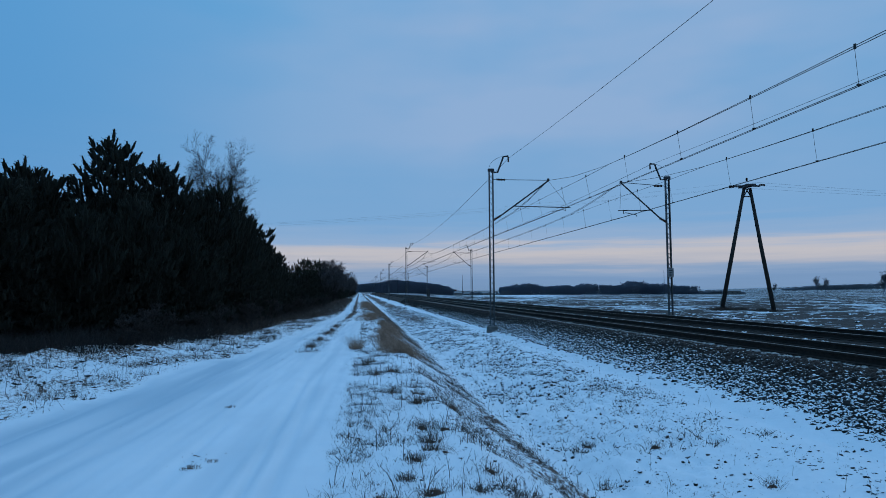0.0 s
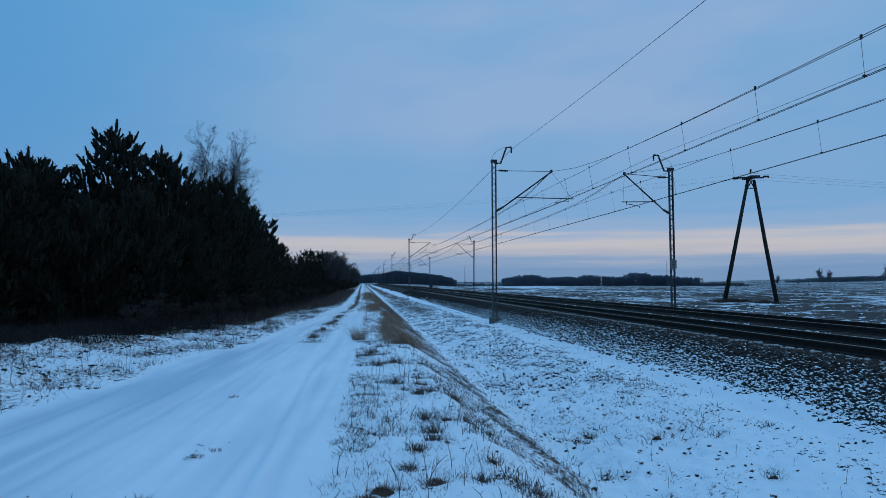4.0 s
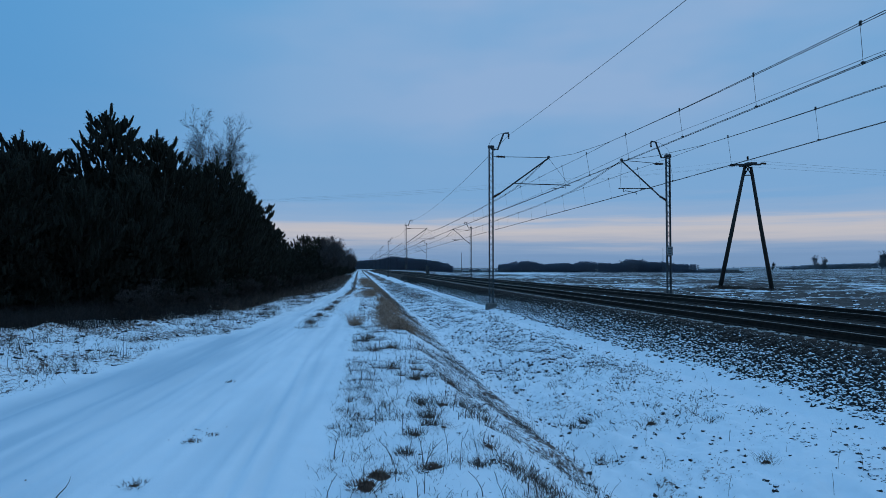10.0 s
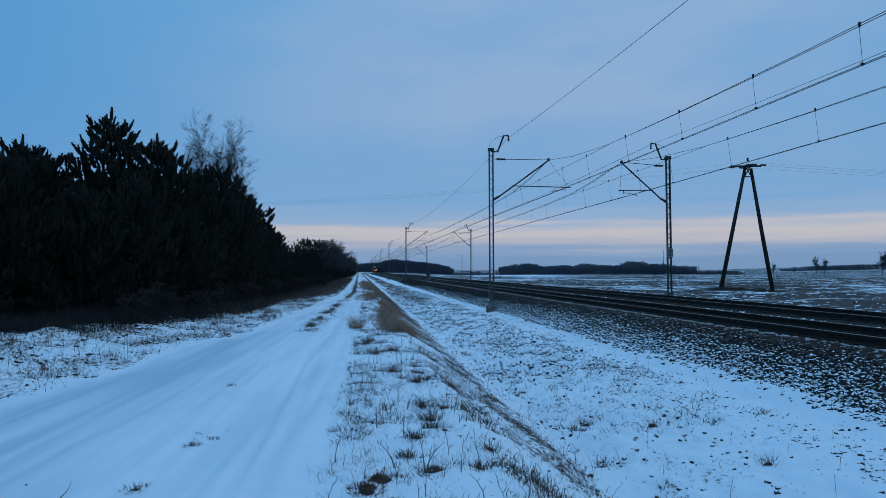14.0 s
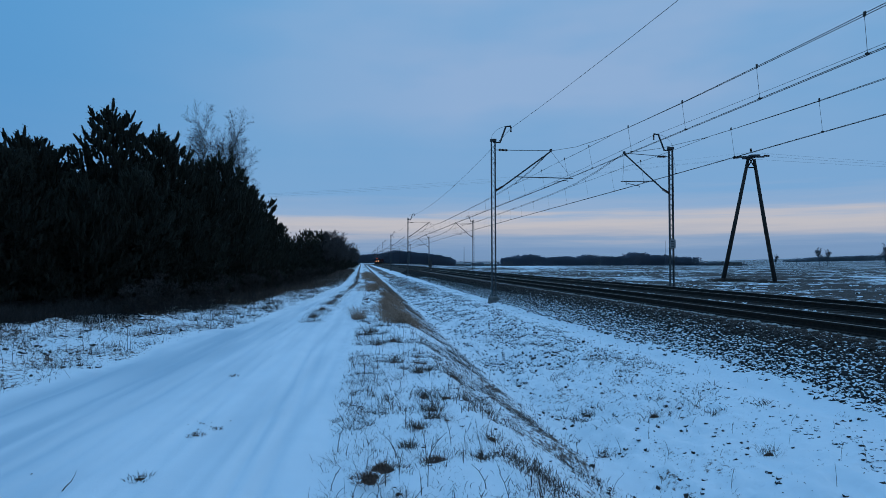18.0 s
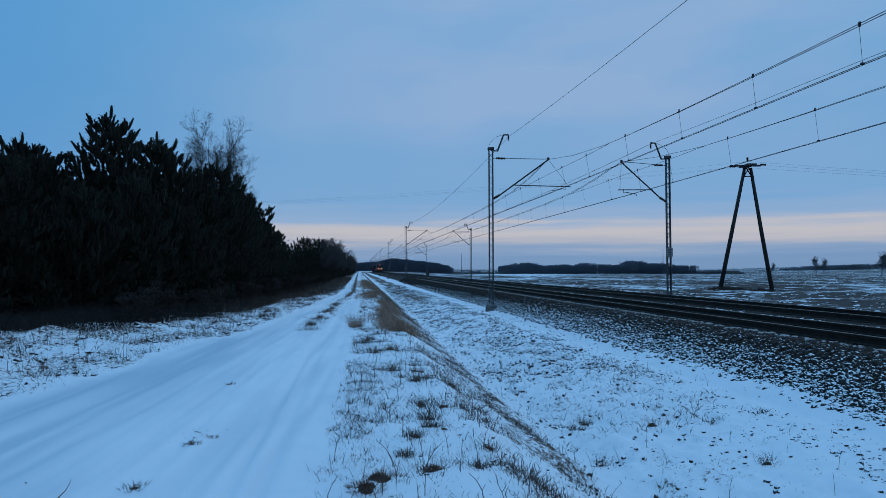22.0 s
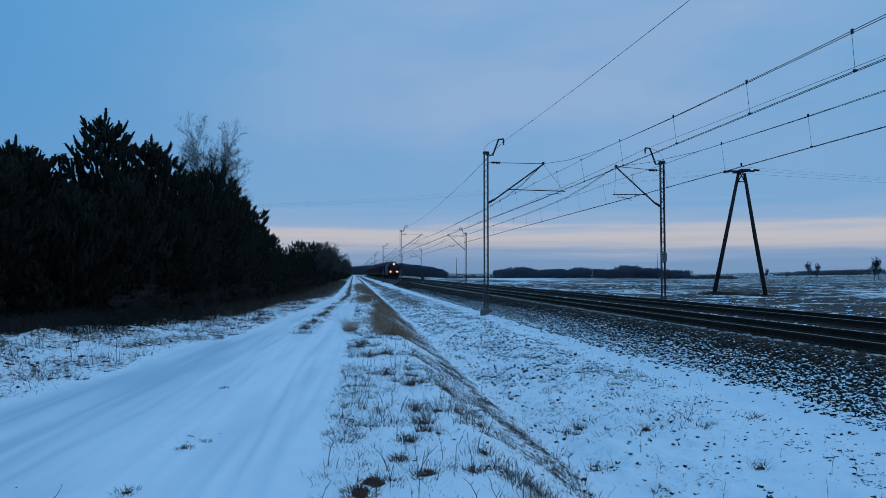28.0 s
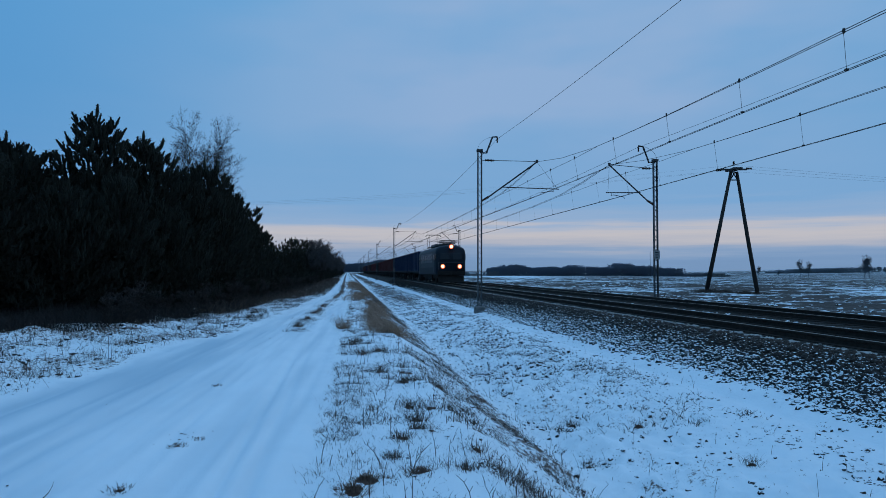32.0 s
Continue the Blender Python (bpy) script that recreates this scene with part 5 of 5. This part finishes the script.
M_CAPPED = capped_clod("snow_capped_clod", 0.99)
M_FIELDCLOD = capped_clod("snow_capped_field_clod", 0.9)
M_TUSSOCK = capped_clod("snowed_in_tussock", 0.66)


def hummock(rng):
    return (3.3 + 3.0 * rng.random(), 14 + 80 * rng.random() ** 1.1)


stuff("ditch_hummocks", stone_shape(6500, patchy(hummock), lambda g: 0.02 + 0.05 * g.random() ** 2.4, 37, 1.2, 1.0), M_TUSSOCK, "snow-capped tussocks with dark flanks on the ditch slope", "tussocks")
stuff("ditch_tufts", blades(3400, patchy(lambda g: (3.2 + 3.3 * g.random(), 9 + 60 * g.random() ** 1.2)), 0.03, 0.11, 7, 0.005, 38, 0.9, 0.05), M_HEATH, "short dark grass tufts on the ditch slope", "grass")


stuff("ditch_clods", stone_shape(5200, patchy(lambda g: (2.5 + 4.6 * g.random() ** 1.6, along_y(g, 4.0, 60, 1.25))), lambda g: 0.005 + 0.034 * g.random() ** 3.5, 31, 1.0, 1.6), M_CAPPED, "small dark clods and stones poking through ditch snow", "clods")
stuff("bank_foot_clods", stone_shape(700, lambda g: (g.gauss(6.0, 0.35), along_y(g, 6, 40)), lambda g: 0.006 + 0.026 * g.random() ** 2, 32, 0.7, 1.8), M_CAPPED, "strip of small dark stones on the snowy berm", "clods")
stuff("road_clods", stone_shape(26, lambda g: (-1.5 + g.gauss(0, 0.1), 6.3 + g.gauss(0, 0.2)) if g.random() < 0.5 else (g.uniform(-3.6, -0.5), along_y(g, 5, 22)), lambda g: 0.003 + 0.008 * g.random() ** 2, 35, 0.6, 2.2), M_CLOD, "few small dark clods lying on the road", "clods")
stuff("field_clods", stone_shape(5000, patchy(lambda g: (17.2 + 134 * g.random() ** 1.5, 14 + 150 * g.random() ** 1.3)), lambda g: 0.05 + 0.12 * g.random() ** 2, 36, 0.6, 2.4), M_FIELDCLOD, "frozen earth clods capped with snow in the field", "clods")
stuff("bank_clods", stone_shape(1800, patchy(bank), lambda g: 0.005 + 0.018 * g.random() ** 2, 39, 0.7, 1.8), M_CAPPED, "small dark clods and roots on the ditch bank", "clods")
stuff("verge_clods", stone_shape(420, verge, lambda g: 0.005 + 0.02 * g.random() ** 3, 33, 0.5, 1.8), M_CAPPED, "small dark clods on the snowy verge", "clods")
def heath(rng):
    y = 13 + 50 * rng.random() ** 1.5
    return (float(forest_edge(y)) - 3.2 + 4.1 * rng.random(), y)


stuff("forest_edge_brush", blades(9000, heath, 0.15, 0.5, 10, 0.004, 41, 0.5, 0.12), M_HEATH, "dark brown heath and bracken under the forest edge", "brush")
stuff("wayside_clods", stone_shape(3600, patchy(left_verge), lambda g: 0.012 + 0.05 * g.random() ** 3, 34, 0.9, 1.8), M_CAPPED, "dark clods and leaf litter beside the forest", "clods")


def mound(r, h, seed):
    """A low ragged dome of soil and roots."""
    rng = random.Random(seed)
    lobes = [rng.uniform(0.6, 1.3) for _ in range(16)]
    rings = []
    for k in range(7):
        a = k / 6 * math.pi / 2
        rings.append([(math.cos(e * math.pi / 8) * r * lobes[e] * (math.cos(a) * 0.96 + 0.04) * rng.uniform(0.85, 1.15), math.sin(e * math.pi / 8) * r * 0.8 * lobes[e] * (math.cos(a) * 0.96 + 0.04) * rng.uniform(0.85, 1.15),
                       -0.02 + h * math.sin(a) * rng.uniform(0.75, 1.2)) for e in range(16)])
    return Shape().loft(rings)


def clump(x, y, r, h, seed, label, n=70, mat=M_STALK):
    t = thing("grass_clump", pose(x, y, zat(x, y)), label, "grass clump", "clumps of dead grass")
    rng = random.Random(seed)
    part("sod", mound(r * 0.62, r * 0.36, seed), M_CLOD, t, "ragged dark brown sod")
    s = Shape()
    for _ in range(int(n * 1.2)):
        a, q = rng.uniform(0, 6.28), r * 1.15 * rng.random() ** 0.6
        bx, by = math.cos(a) * q, math.sin(a) * q
        hh = h * rng.uniform(0.15, 1.0)
        lx, ly = bx * 0.4 + rng.gauss(0, 0.7) * hh, by * 0.4 + rng.gauss(0, 0.7) * hh
        w = 0.0018
        z0 = max(0.0, r * 0.32 * (1 - (q / (0.55 * r)) ** 2))
        mx, my = bx + lx * 0.45, by + ly * 0.45
        s.add([(bx - w, by, z0 - 0.01), (bx + w, by, z0 - 0.01), (mx + w * 0.8, my, z0 + hh * 0.65), (mx - w * 0.8, my, z0 + hh * 0.65), (bx + lx * 1.1, by + ly * 1.1, z0 + hh)], [(0, 1, 2, 3), (3, 2, 4)])
    part("blade_tuft", s, mat, t)
    return t


for k, (x, y, r, h) in enumerate(((0.15, 4.74, 0.17, 0.03), (0.58, 4.86, 0.11, 0.028), (0.05, 4.45, 0.12, 0.02), (0.4, 5.45, 0.07, 0.08), (0.52, 5.85, 0.1, 0.1), (0.7, 6.15, 0.08, 0.1), (0.75, 6.6, 0.1, 0.12),
                                  (0.95, 5.0, 0.07, 0.07), (0.72, 7.4, 0.12, 0.12), (0.8, 8.6, 0.12, 0.14), (0.5, 9.6, 0.12, 0.13), (0.3, 11.5, 0.13, 0.14), (0.62, 12.4, 0.14, 0.13), (0.2, 14.2, 0.12, 0.15))):
    clump(x, y, r, h, 100 + k, "dark brown clump of dead grass in the snow", 260 if k < 3 else 100, M_SOD if k < 3 else M_STALK)
clump(-0.08, 17.4, 0.17, 0.42, 140, "tall brown clump of dead grass beside the road", 260, M_GRASS)
for k, (x, y, r) in enumerate(((-1.35, 17.9, 0.15), (-1.25, 20.5, 0.09), (-1.15, 23.5, 0.13), (-1.08, 25.0, 0.12), (-1.0, 27.5, 0.12))):
    clump(x, y, r * 0.8, 0.15, 160 + k, "low dark clump of grass between the wheel tracks", 120, M_CLOD)
for k, (x, y, r) in enumerate(((3.45, 5.95, 0.12), (4.9, 7.0, 0.12), (2.75, 5.9, 0.08), (4.6, 9.4, 0.12), (3.3, 8.2, 0.09), (3.9, 10.5, 0.1))):
    clump(x, y, r, 0.16, 180 + k, "small dry weed clump in the snowy ditch", 60)

clump(-1.76, 8.98, 0.06, 0.03, 191, "small dark clod of grass on the snowy road", 30, M_CLOD)
clump(-1.5, 5.95, 0.07, 0.02, 192, "trampled patch of grass showing through the road snow", 60, M_CLOD)
clump(-1.38, 6.2, 0.05, 0.02, 193, "trampled patch of grass showing through the road snow", 40, M_CLOD)
clump(-1.62, 4.86, 0.08, 0.045, 190, "dark ragged clump of grass on the snowy road", 60, M_CLOD)
pats = [clump(0.6, 9.0, 0.08, 0.09, 200, "small brown tuft of dead grass in snow", 40), clump(0.3, 7.2, 0.06, 0.1, 201, "small brown tuft of dead grass in snow", 34), clump(0.9, 10.4, 0.1, 0.11, 202, "small brown tuft of dead grass in snow", 50)]
tr = random.Random(9)
for k in range(70):
    x, y = verge(tr)
    q = tr.uniform(0.6, 1.3)
    copy_thing(pats[k % 3], pose(x, y, zat(x, y), 0, 0, tr.uniform(0, 360))).scale = (q, q, q)
stuff("pole_foot_grass", blades(500, lambda g: (34.2 + g.choice((-2.3, 1.9, -1.2)) + g.gauss(0, 0.55), 51 + g.gauss(0, 0.6)), 0.12, 0.4, 12, 0.012, 51, 0.5, 0.2), M_STALK, "dead brown grass round the power pole's feet", "grass")
br = thing("fallen_branch", pose(-2.05, 4.66, zat(-2.05, 4.66)), "thin bent branch lying on the snowy road", "branch")
part("stem", Shape().tube([(-0.02, 0.0, 0.0), (0.0, 0.02, 0.03), (0.03, 0.03, 0.06), (0.05, 0.04, 0.1), (0.055, 0.05, 0.13)], [0.005, 0.004, 0.003, 0.002, 0.001], 5), M_STALK, br)

# brushwood at the forest edge
shrub = bare_thing("bare_shrub", pose(-4.3, 26, zat(-4.3, 26)), bare_tree(61, 1.5, 0.95, 0.0, 5, 4, 0.02), M_BRUSH, "brown leafless shrub at the forest edge", "shrubs of the forest edge", M_BRUSH)
sr = random.Random(77)
for k in range(64):
    y = 17 + 75 * (k / 64) ** 1.2
    x = float(forest_edge(y)) + sr.uniform(-0.5, 0.8)
    q = sr.uniform(0.6, 1.15)
    copy_thing(shrub, pose(x, y, zat(x, y), 0, 0, sr.uniform(0, 360))).scale = (q, q, q)


# ---- train ----
def section(k=1.0, dz=0.0):
    half = [(1.45, 0.92), (1.5, 1.0), (1.5, 3.1), (1.46, 3.34), (1.32, 3.54), (1.0, 3.72), (0.5, 3.83)]
    pts = half + [(-x, z) for x, z in reversed(half)]
    return [(x * k, z + dz * max(0, (z - 2.0) / 1.9)) for x, z in pts]


def nose_ring(y, k, dz, rake, sgn):
    return [(x, y + sgn * rake * max(0.0, z - 1.9), z) for x, z in section(k, dz)]


def wheelset_parts(bogie, ys, r, gauge=0.753):
    for y in ys:
        for sx in (-1, 1):
            w = part("wheel", Shape().disc((sx * gauge, y, r), r, (1, 0, 0), 0.13, 20).disc((sx * (gauge - 0.05), y, r), r + 0.03, (1, 0, 0), 0.03, 20), M_BOGIE, bogie)
        part("axle", Shape().tube([(-0.75, y, r), (0.75, y, r)], 0.09, 8), M_BOGIE, bogie)


def buffers(t, y, sgn, z=1.06):
    for sx in (-0.875, 0.875):
        b = part("buffer", Shape().tube([(sx, y, z), (sx, y + sgn * 0.36, z)], 0.11, 10), M_BOGIE, t)
        part("buffer_head", Shape().disc((sx, y + sgn * 0.4, z), 0.24, (0, 1, 0), 0.06, 16), M_BOGIE, b)


def build_loco():
    t = thing("electric_locomotive", pose(X1, 400, RAIL), "dark teal electric locomotive with three lit headlamps", "locomotive")
    rings = [nose_ring(-7.52, 0.9, -0.2, 0.16, 1), nose_ring(-7.45, 0.955, -0.1, 0.16, 1), nose_ring(-7.15, 1.0, 0, 0.12, 1)]
    rings += [nose_ring(y, 1.0, 0, 0, 1) for y in (-6.2, -3, 0, 3, 6.2)]
    rings += [nose_ring(7.15, 1.0, 0, 0.12, -1), nose_ring(7.45, 0.955, -0.1, 0.16, -1), nose_ring(7.52, 0.9, -0.2, 0.16, -1)]
    part("body", Shape().loft(rings), M_LOCO, t, "dark teal painted body shell", True)
    part("underframe", Shape().box((0, 0, 0.98), (2.7, 15.1, 0.3)).box((0, 0, 0.62), (2.3, 3.6, 0.55), None, 0.05), M_BOGIE, t)
    for sx in (-1, 1):
        part("grey_band", Shape().box((sx * 1.503, 0, 1.95), (0.012, 12.6, 0.62)), M_LOCO2, t, "paler grey painted side band")
        for y in (-6.0, 6.0):
            d = part("cab_door", Shape().box((sx * 1.51, y, 2.05), (0.03, 0.68, 1.9), None, 0.008), M_LOCO2, t)
            part("door_window", Shape().box((sx * 1.53, y, 2.6), (0.012, 0.45, 0.55)), M_GLASS, d)
            part("cab_side_window", Shape().box((sx * 1.508, y + (0.85 if y < 0 else -0.85) * -1, 2.62), (0.016, 0.62, 0.6)), M_GLASS, t)
        for y in (-4.0, -2.4, -0.8, 0.8, 2.4, 4.0):
            w = part("side_window", Shape().box((sx * 1.51, y, 2.6), (0.03, 1.0, 0.95), None, 0.008), M_FRAME, t, "pale window frame")
            part("pane", Shape().box((sx * 1.528, y, 2.66), (0.012, 0.72, 0.54)), M_GLASS, w)
    for sgn in (-1, 1):
        yb = sgn * 7.5
        for sx in (-0.62, 0.62):
            wn_ = Shape().loft([[(sx - 0.5, yb + sgn * -0.06 + sgn * 0.02, 2.38), (sx + 0.5, yb + sgn * -0.06 + sgn * 0.02, 2.38), (sx + 0.46, yb - sgn * 0.155 + sgn * 0.02, 3.02), (sx - 0.46, yb - sgn * 0.155 + sgn * 0.02, 3.02)],
                                [(sx - 0.48, yb + sgn * -0.06 + sgn * 0.045, 2.40), (sx + 0.48, yb + sgn * -0.06 + sgn * 0.045, 2.40), (sx + 0.44, yb - sgn * 0.155 + sgn * 0.045, 3.0), (sx - 0.44, yb - sgn * 0.155 + sgn * 0.045, 3.0)]])
            part("windscreen", wn_, M_GLASS, t, "dark windscreen pane")
            h = part("headlamp", Shape().disc((sx * 1.37, yb + sgn * 0.05, 1.72), 0.225, (0, 1, 0), 0.14, 20), M_DARKSTEEL, t)
            # the front rims glow as the lamps' halo, the rear ones are plain steel
            part("lamp_rim", Shape().disc((sx * 1.37, yb + sgn * 0.118, 1.72), 0.205, (0, 1, 0), 0.02, 20), M_HALO if sgn < 0 else M_DARKSTEEL, h)
            part("lens", Shape().disc((sx * 1.37, yb + sgn * 0.125, 1.72), 0.125, (0, 1, 0), 0.02, 20), M_LAMP if sgn < 0 else M_GLASS, h, "glowing warm lens" if sgn < 0 else "dark unlit lens")
        top = part("top_headlamp", Shape().box((0, yb - sgn * 0.15, 3.66), (0.5, 0.5, 0.36), None, 0.05), M_ROOF, t)
        part("lamp_rim", Shape().disc((0, yb + sgn * 0.108, 3.66), 0.2, (0, 1, 0), 0.02, 20), M_HALO if sgn < 0 else M_DARKSTEEL, top)
        part("lens", Shape().disc((0, yb + sgn * 0.115, 3.66), 0.12, (0, 1, 0), 0.02, 20), M_LAMP if sgn < 0 else M_GLASS, top, "glowing warm lens" if sgn < 0 else "dark unlit lens")
        part("front_band", Shape().box((0, yb + sgn * 0.03, 2.12), (2.5, 0.02, 0.12)), M_LOCO2, t)
        part("buffer_beam", Shape().box((0, yb + sgn * 0.02, 1.06), (2.7, 0.12, 0.4), None, 0.02), M_BOGIE, t)
        part("plough", Shape().loft([[(-1.3, yb - sgn * 0.1, 0.8), (1.3, yb - sgn * 0.1, 0.8), (1.3, yb - sgn * 0.16, 0.8), (-1.3, yb - sgn * 0.16, 0.8)],
                                     [(-1.25, yb + sgn * 0.16, 0.2), (1.25, yb + sgn * 0.16, 0.2), (1.25, yb + sgn * 0.1, 0.2), (-1.25, yb + sgn * 0.1, 0.2)]]), M_BOGIE, t)
        part("coupling_hook", Shape().tube([(0, yb, 1.06), (0, yb + sgn * 0.3, 1.06), (0, yb + sgn * 0.36, 0.92), (0, yb + sgn * 0.26, 0.85)], 0.05, 6), M_BOGIE, t)
        buffers(t, yb, sgn)
        for sx in (-1.28, 1.28):
            part("handrail", Shape().tube([(sx, yb + sgn * 0.06, 1.35), (sx, yb + sgn * 0.08, 2.1)], 0.018, 5), M_STEEL, t)
        bog = part("bogie", Shape().box((0.98, sgn * 4.25, 0.72), (0.14, 3.9, 0.36), None, 0.04).box((-0.98, sgn * 4.25, 0.72), (0.14, 3.9, 0.36), None, 0.04).box((0, sgn * 4.25, 0.75), (1.9, 0.5, 0.35)), M_BOGIE, t)
        wheelset_parts(bog, (sgn * 4.25 - 1.52, sgn * 4.25 + 1.52), 0.62)
    # roof gear
    part("roof_walkway", Shape().box((0, 0, 3.93), (0.7, 9.0, 0.05)), M_ROOF, t)
    part("resistor_housing", Shape().box((0, 0.2, 4.02), (1.5, 3.4, 0.3), None, 0.05), M_ROOF, t)
    part("roof_busbar", Shape().tube([(0.35, -4.5, 4.22), (0.35, 4.5, 4.22)], 0.03, 6), M_DARKSTEEL, t)
    for y in (-4.4, -2.6, 2.6, 4.4):
        part("roof_insulator", Shape().insulator((0.35, y, 3.88), (0.35, y, 4.2), 0.09, 4), M_PORCELAIN, t)
    part("roof_grab_frame", Shape().tube([(-1.0, -6.3, 3.75), (-0.9, -6.3, 4.2), (0.9, -6.3, 4.2), (1.0, -6.3, 3.75)], 0.03, 6).tube([(-0.9, -6.3, 4.2), (-0.9, -4.8, 4.2), (0.9, -4.8, 4.2), (0.9, -6.3, 4.2)], 0.025, 6), M_DARKSTEEL, t)
    for yc, up, sgn in ((-5.2, 0.36, -1), (5.4, 1.52, 1)):
        base = 4.02
        p = part("pantograph", Shape().box((0.6, yc, base), (0.07, 1.9, 0.09)).box((-0.6, yc, base), (0.07, 1.9, 0.09)).box((0, yc - 0.8, base), (1.2, 0.07, 0.09)).box((0, yc + 0.8, base), (1.2, 0.07, 0.09)), M_DARKSTEEL, t)
        fr = Shape()
        wide = 1.25 if up < 1 else 0.95
        for sx in (-1, 1):
            for e in (-1, 1):
                fr.tube([(sx * 0.55, yc + e * 0.7, base), (sx * 0.62, yc + e * wide, base + up * 0.5), (sx * 0.45, yc + e * 0.18, base + up)], 0.024, 6)
        for e in (-1, 1):
            fr.tube([(-0.62, yc + e * wide, base + up * 0.5), (0.62, yc + e * wide, base + up * 0.5)], 0.02, 6)
        part("pantograph_frame", fr, M_DARKSTEEL, p)
        hd = Shape()
        for e in (-0.22, 0.22):
            hd.tube([(-0.92, yc + e, base + up - 0.18), (-0.72, yc + e, base + up), (0.72, yc + e, base + up), (0.92, yc + e, base + up - 0.18)], 0.028, 6)
        part("collector_head", hd, M_DARKSTEEL, p)
    return t


def build_wagon(mat, label):
    t = thing("freight_wagon", pose(X1, 400, RAIL), label, "freight wagon", "wagons of the train")
    L = 6.45
    part("floor_frame", Shape().box((0, 0, 1.12), (2.7, 2 * L + 0.4, 0.2)).box((0, 0, 0.92), (0.5, 2 * L, 0.35)), M_BOGIE, t)
    for sx in (-1, 1):
        w = part("side_wall", Shape().box((sx * 1.38, 0, 2.42), (0.06, 2 * L, 2.4)).box((sx * 1.4, 0, 3.62), (0.14, 2 * L + 0.06, 0.14), None, 0.02).box((sx * 1.4, 0, 1.27), (0.12, 2 * L, 0.12)), mat, t)
        for k in range(9):
            part("side_rib", Shape().box((sx * 1.45, -L + 0.2 + k * (2 * L - 0.4) / 8, 2.42), (0.1, 0.14, 2.3), None, 0.02), mat, w)
    for sgn in (-1, 1):
        e = part("end_wall", Shape().box((0, sgn * L, 2.42), (2.76, 0.07, 2.4)).box((0, sgn * L, 3.62), (2.86, 0.14, 0.14), None, 0.02), mat, t)
        for x in (-0.8, 0.0, 0.8):
            part("end_rib", Shape().box((x, sgn * (L + 0.07), 2.42), (0.12, 0.1, 2.3)), mat, e)
        buffers(t, sgn * (L + 0.2), sgn)
        bog = part("bogie", Shape().box((0.98, sgn * 4.3, 0.55), (0.14, 2.5, 0.32), None, 0.04).box((-0.98, sgn * 4.3, 0.55), (0.14, 2.5, 0.32), None, 0.04).box((0, sgn * 4.3, 0.62), (1.9, 0.5, 0.3)), M_BOGIE, t)
        wheelset_parts(bog, (sgn * 4.3 - 0.9, sgn * 4.3 + 0.9), 0.46)
    heap = []
    for k in range(9):
        y = -L + 0.1 + (2 * L - 0.2) * k / 8
        c = 0.16 * math.sin(k * 2.1) + (0.0 if 0 < k < 8 else -0.25)
        heap.append([(-1.33, y, 3.0), (-1.3, y, 3.25), (-0.6, y, 3.5 + c), (0.1, y, 3.6 + c), (0.7, y, 3.45 + c), (1.3, y, 3.25), (1.33, y, 3.0)])
    part("coal_heap", Shape().loft(heap), M_COAL, t, "dark heaped load")
    return t


VEHICLES = [(build_loco(), 7.95)]
protos = [build_wagon(M_BLUEW, "blue ribbed high-sided freight wagon behind the locomotive"), build_wagon(M_REDW, "oxide red ribbed high-sided freight wagon in the train"),
          build_wagon(M_BROWNW, "dark brown ribbed high-sided freight wagon in the train")]
ORDER = "bbbrrrrnrrrnrrbrrnrr"
seen_kind = set()
gap = 15.9
for ch in ORDER:
    proto = protos["brn".index(ch)]
    if ch in seen_kind:
        w = copy_thing(proto, pose(X1, 400, RAIL))
    else:
        seen_kind.add(ch)
        w = proto
    VEHICLES.append((w, gap + 7.05))
    gap += 14.1


def motions():
    """The train comes along the near track, all its vehicles at one speed."""
    for ob, back in VEHICLES:
        rows = []
        for k in range(33):
            y = TRAIN_END + V_TRAIN * (32 - k) + back
            x, yy, z = along(y, X1, RAIL)
            rows.append((k, pose(x, yy, z, 0, 0, -math.degrees(math.atan(line_slope(y))))))
        walk(ob, rows)


motions()
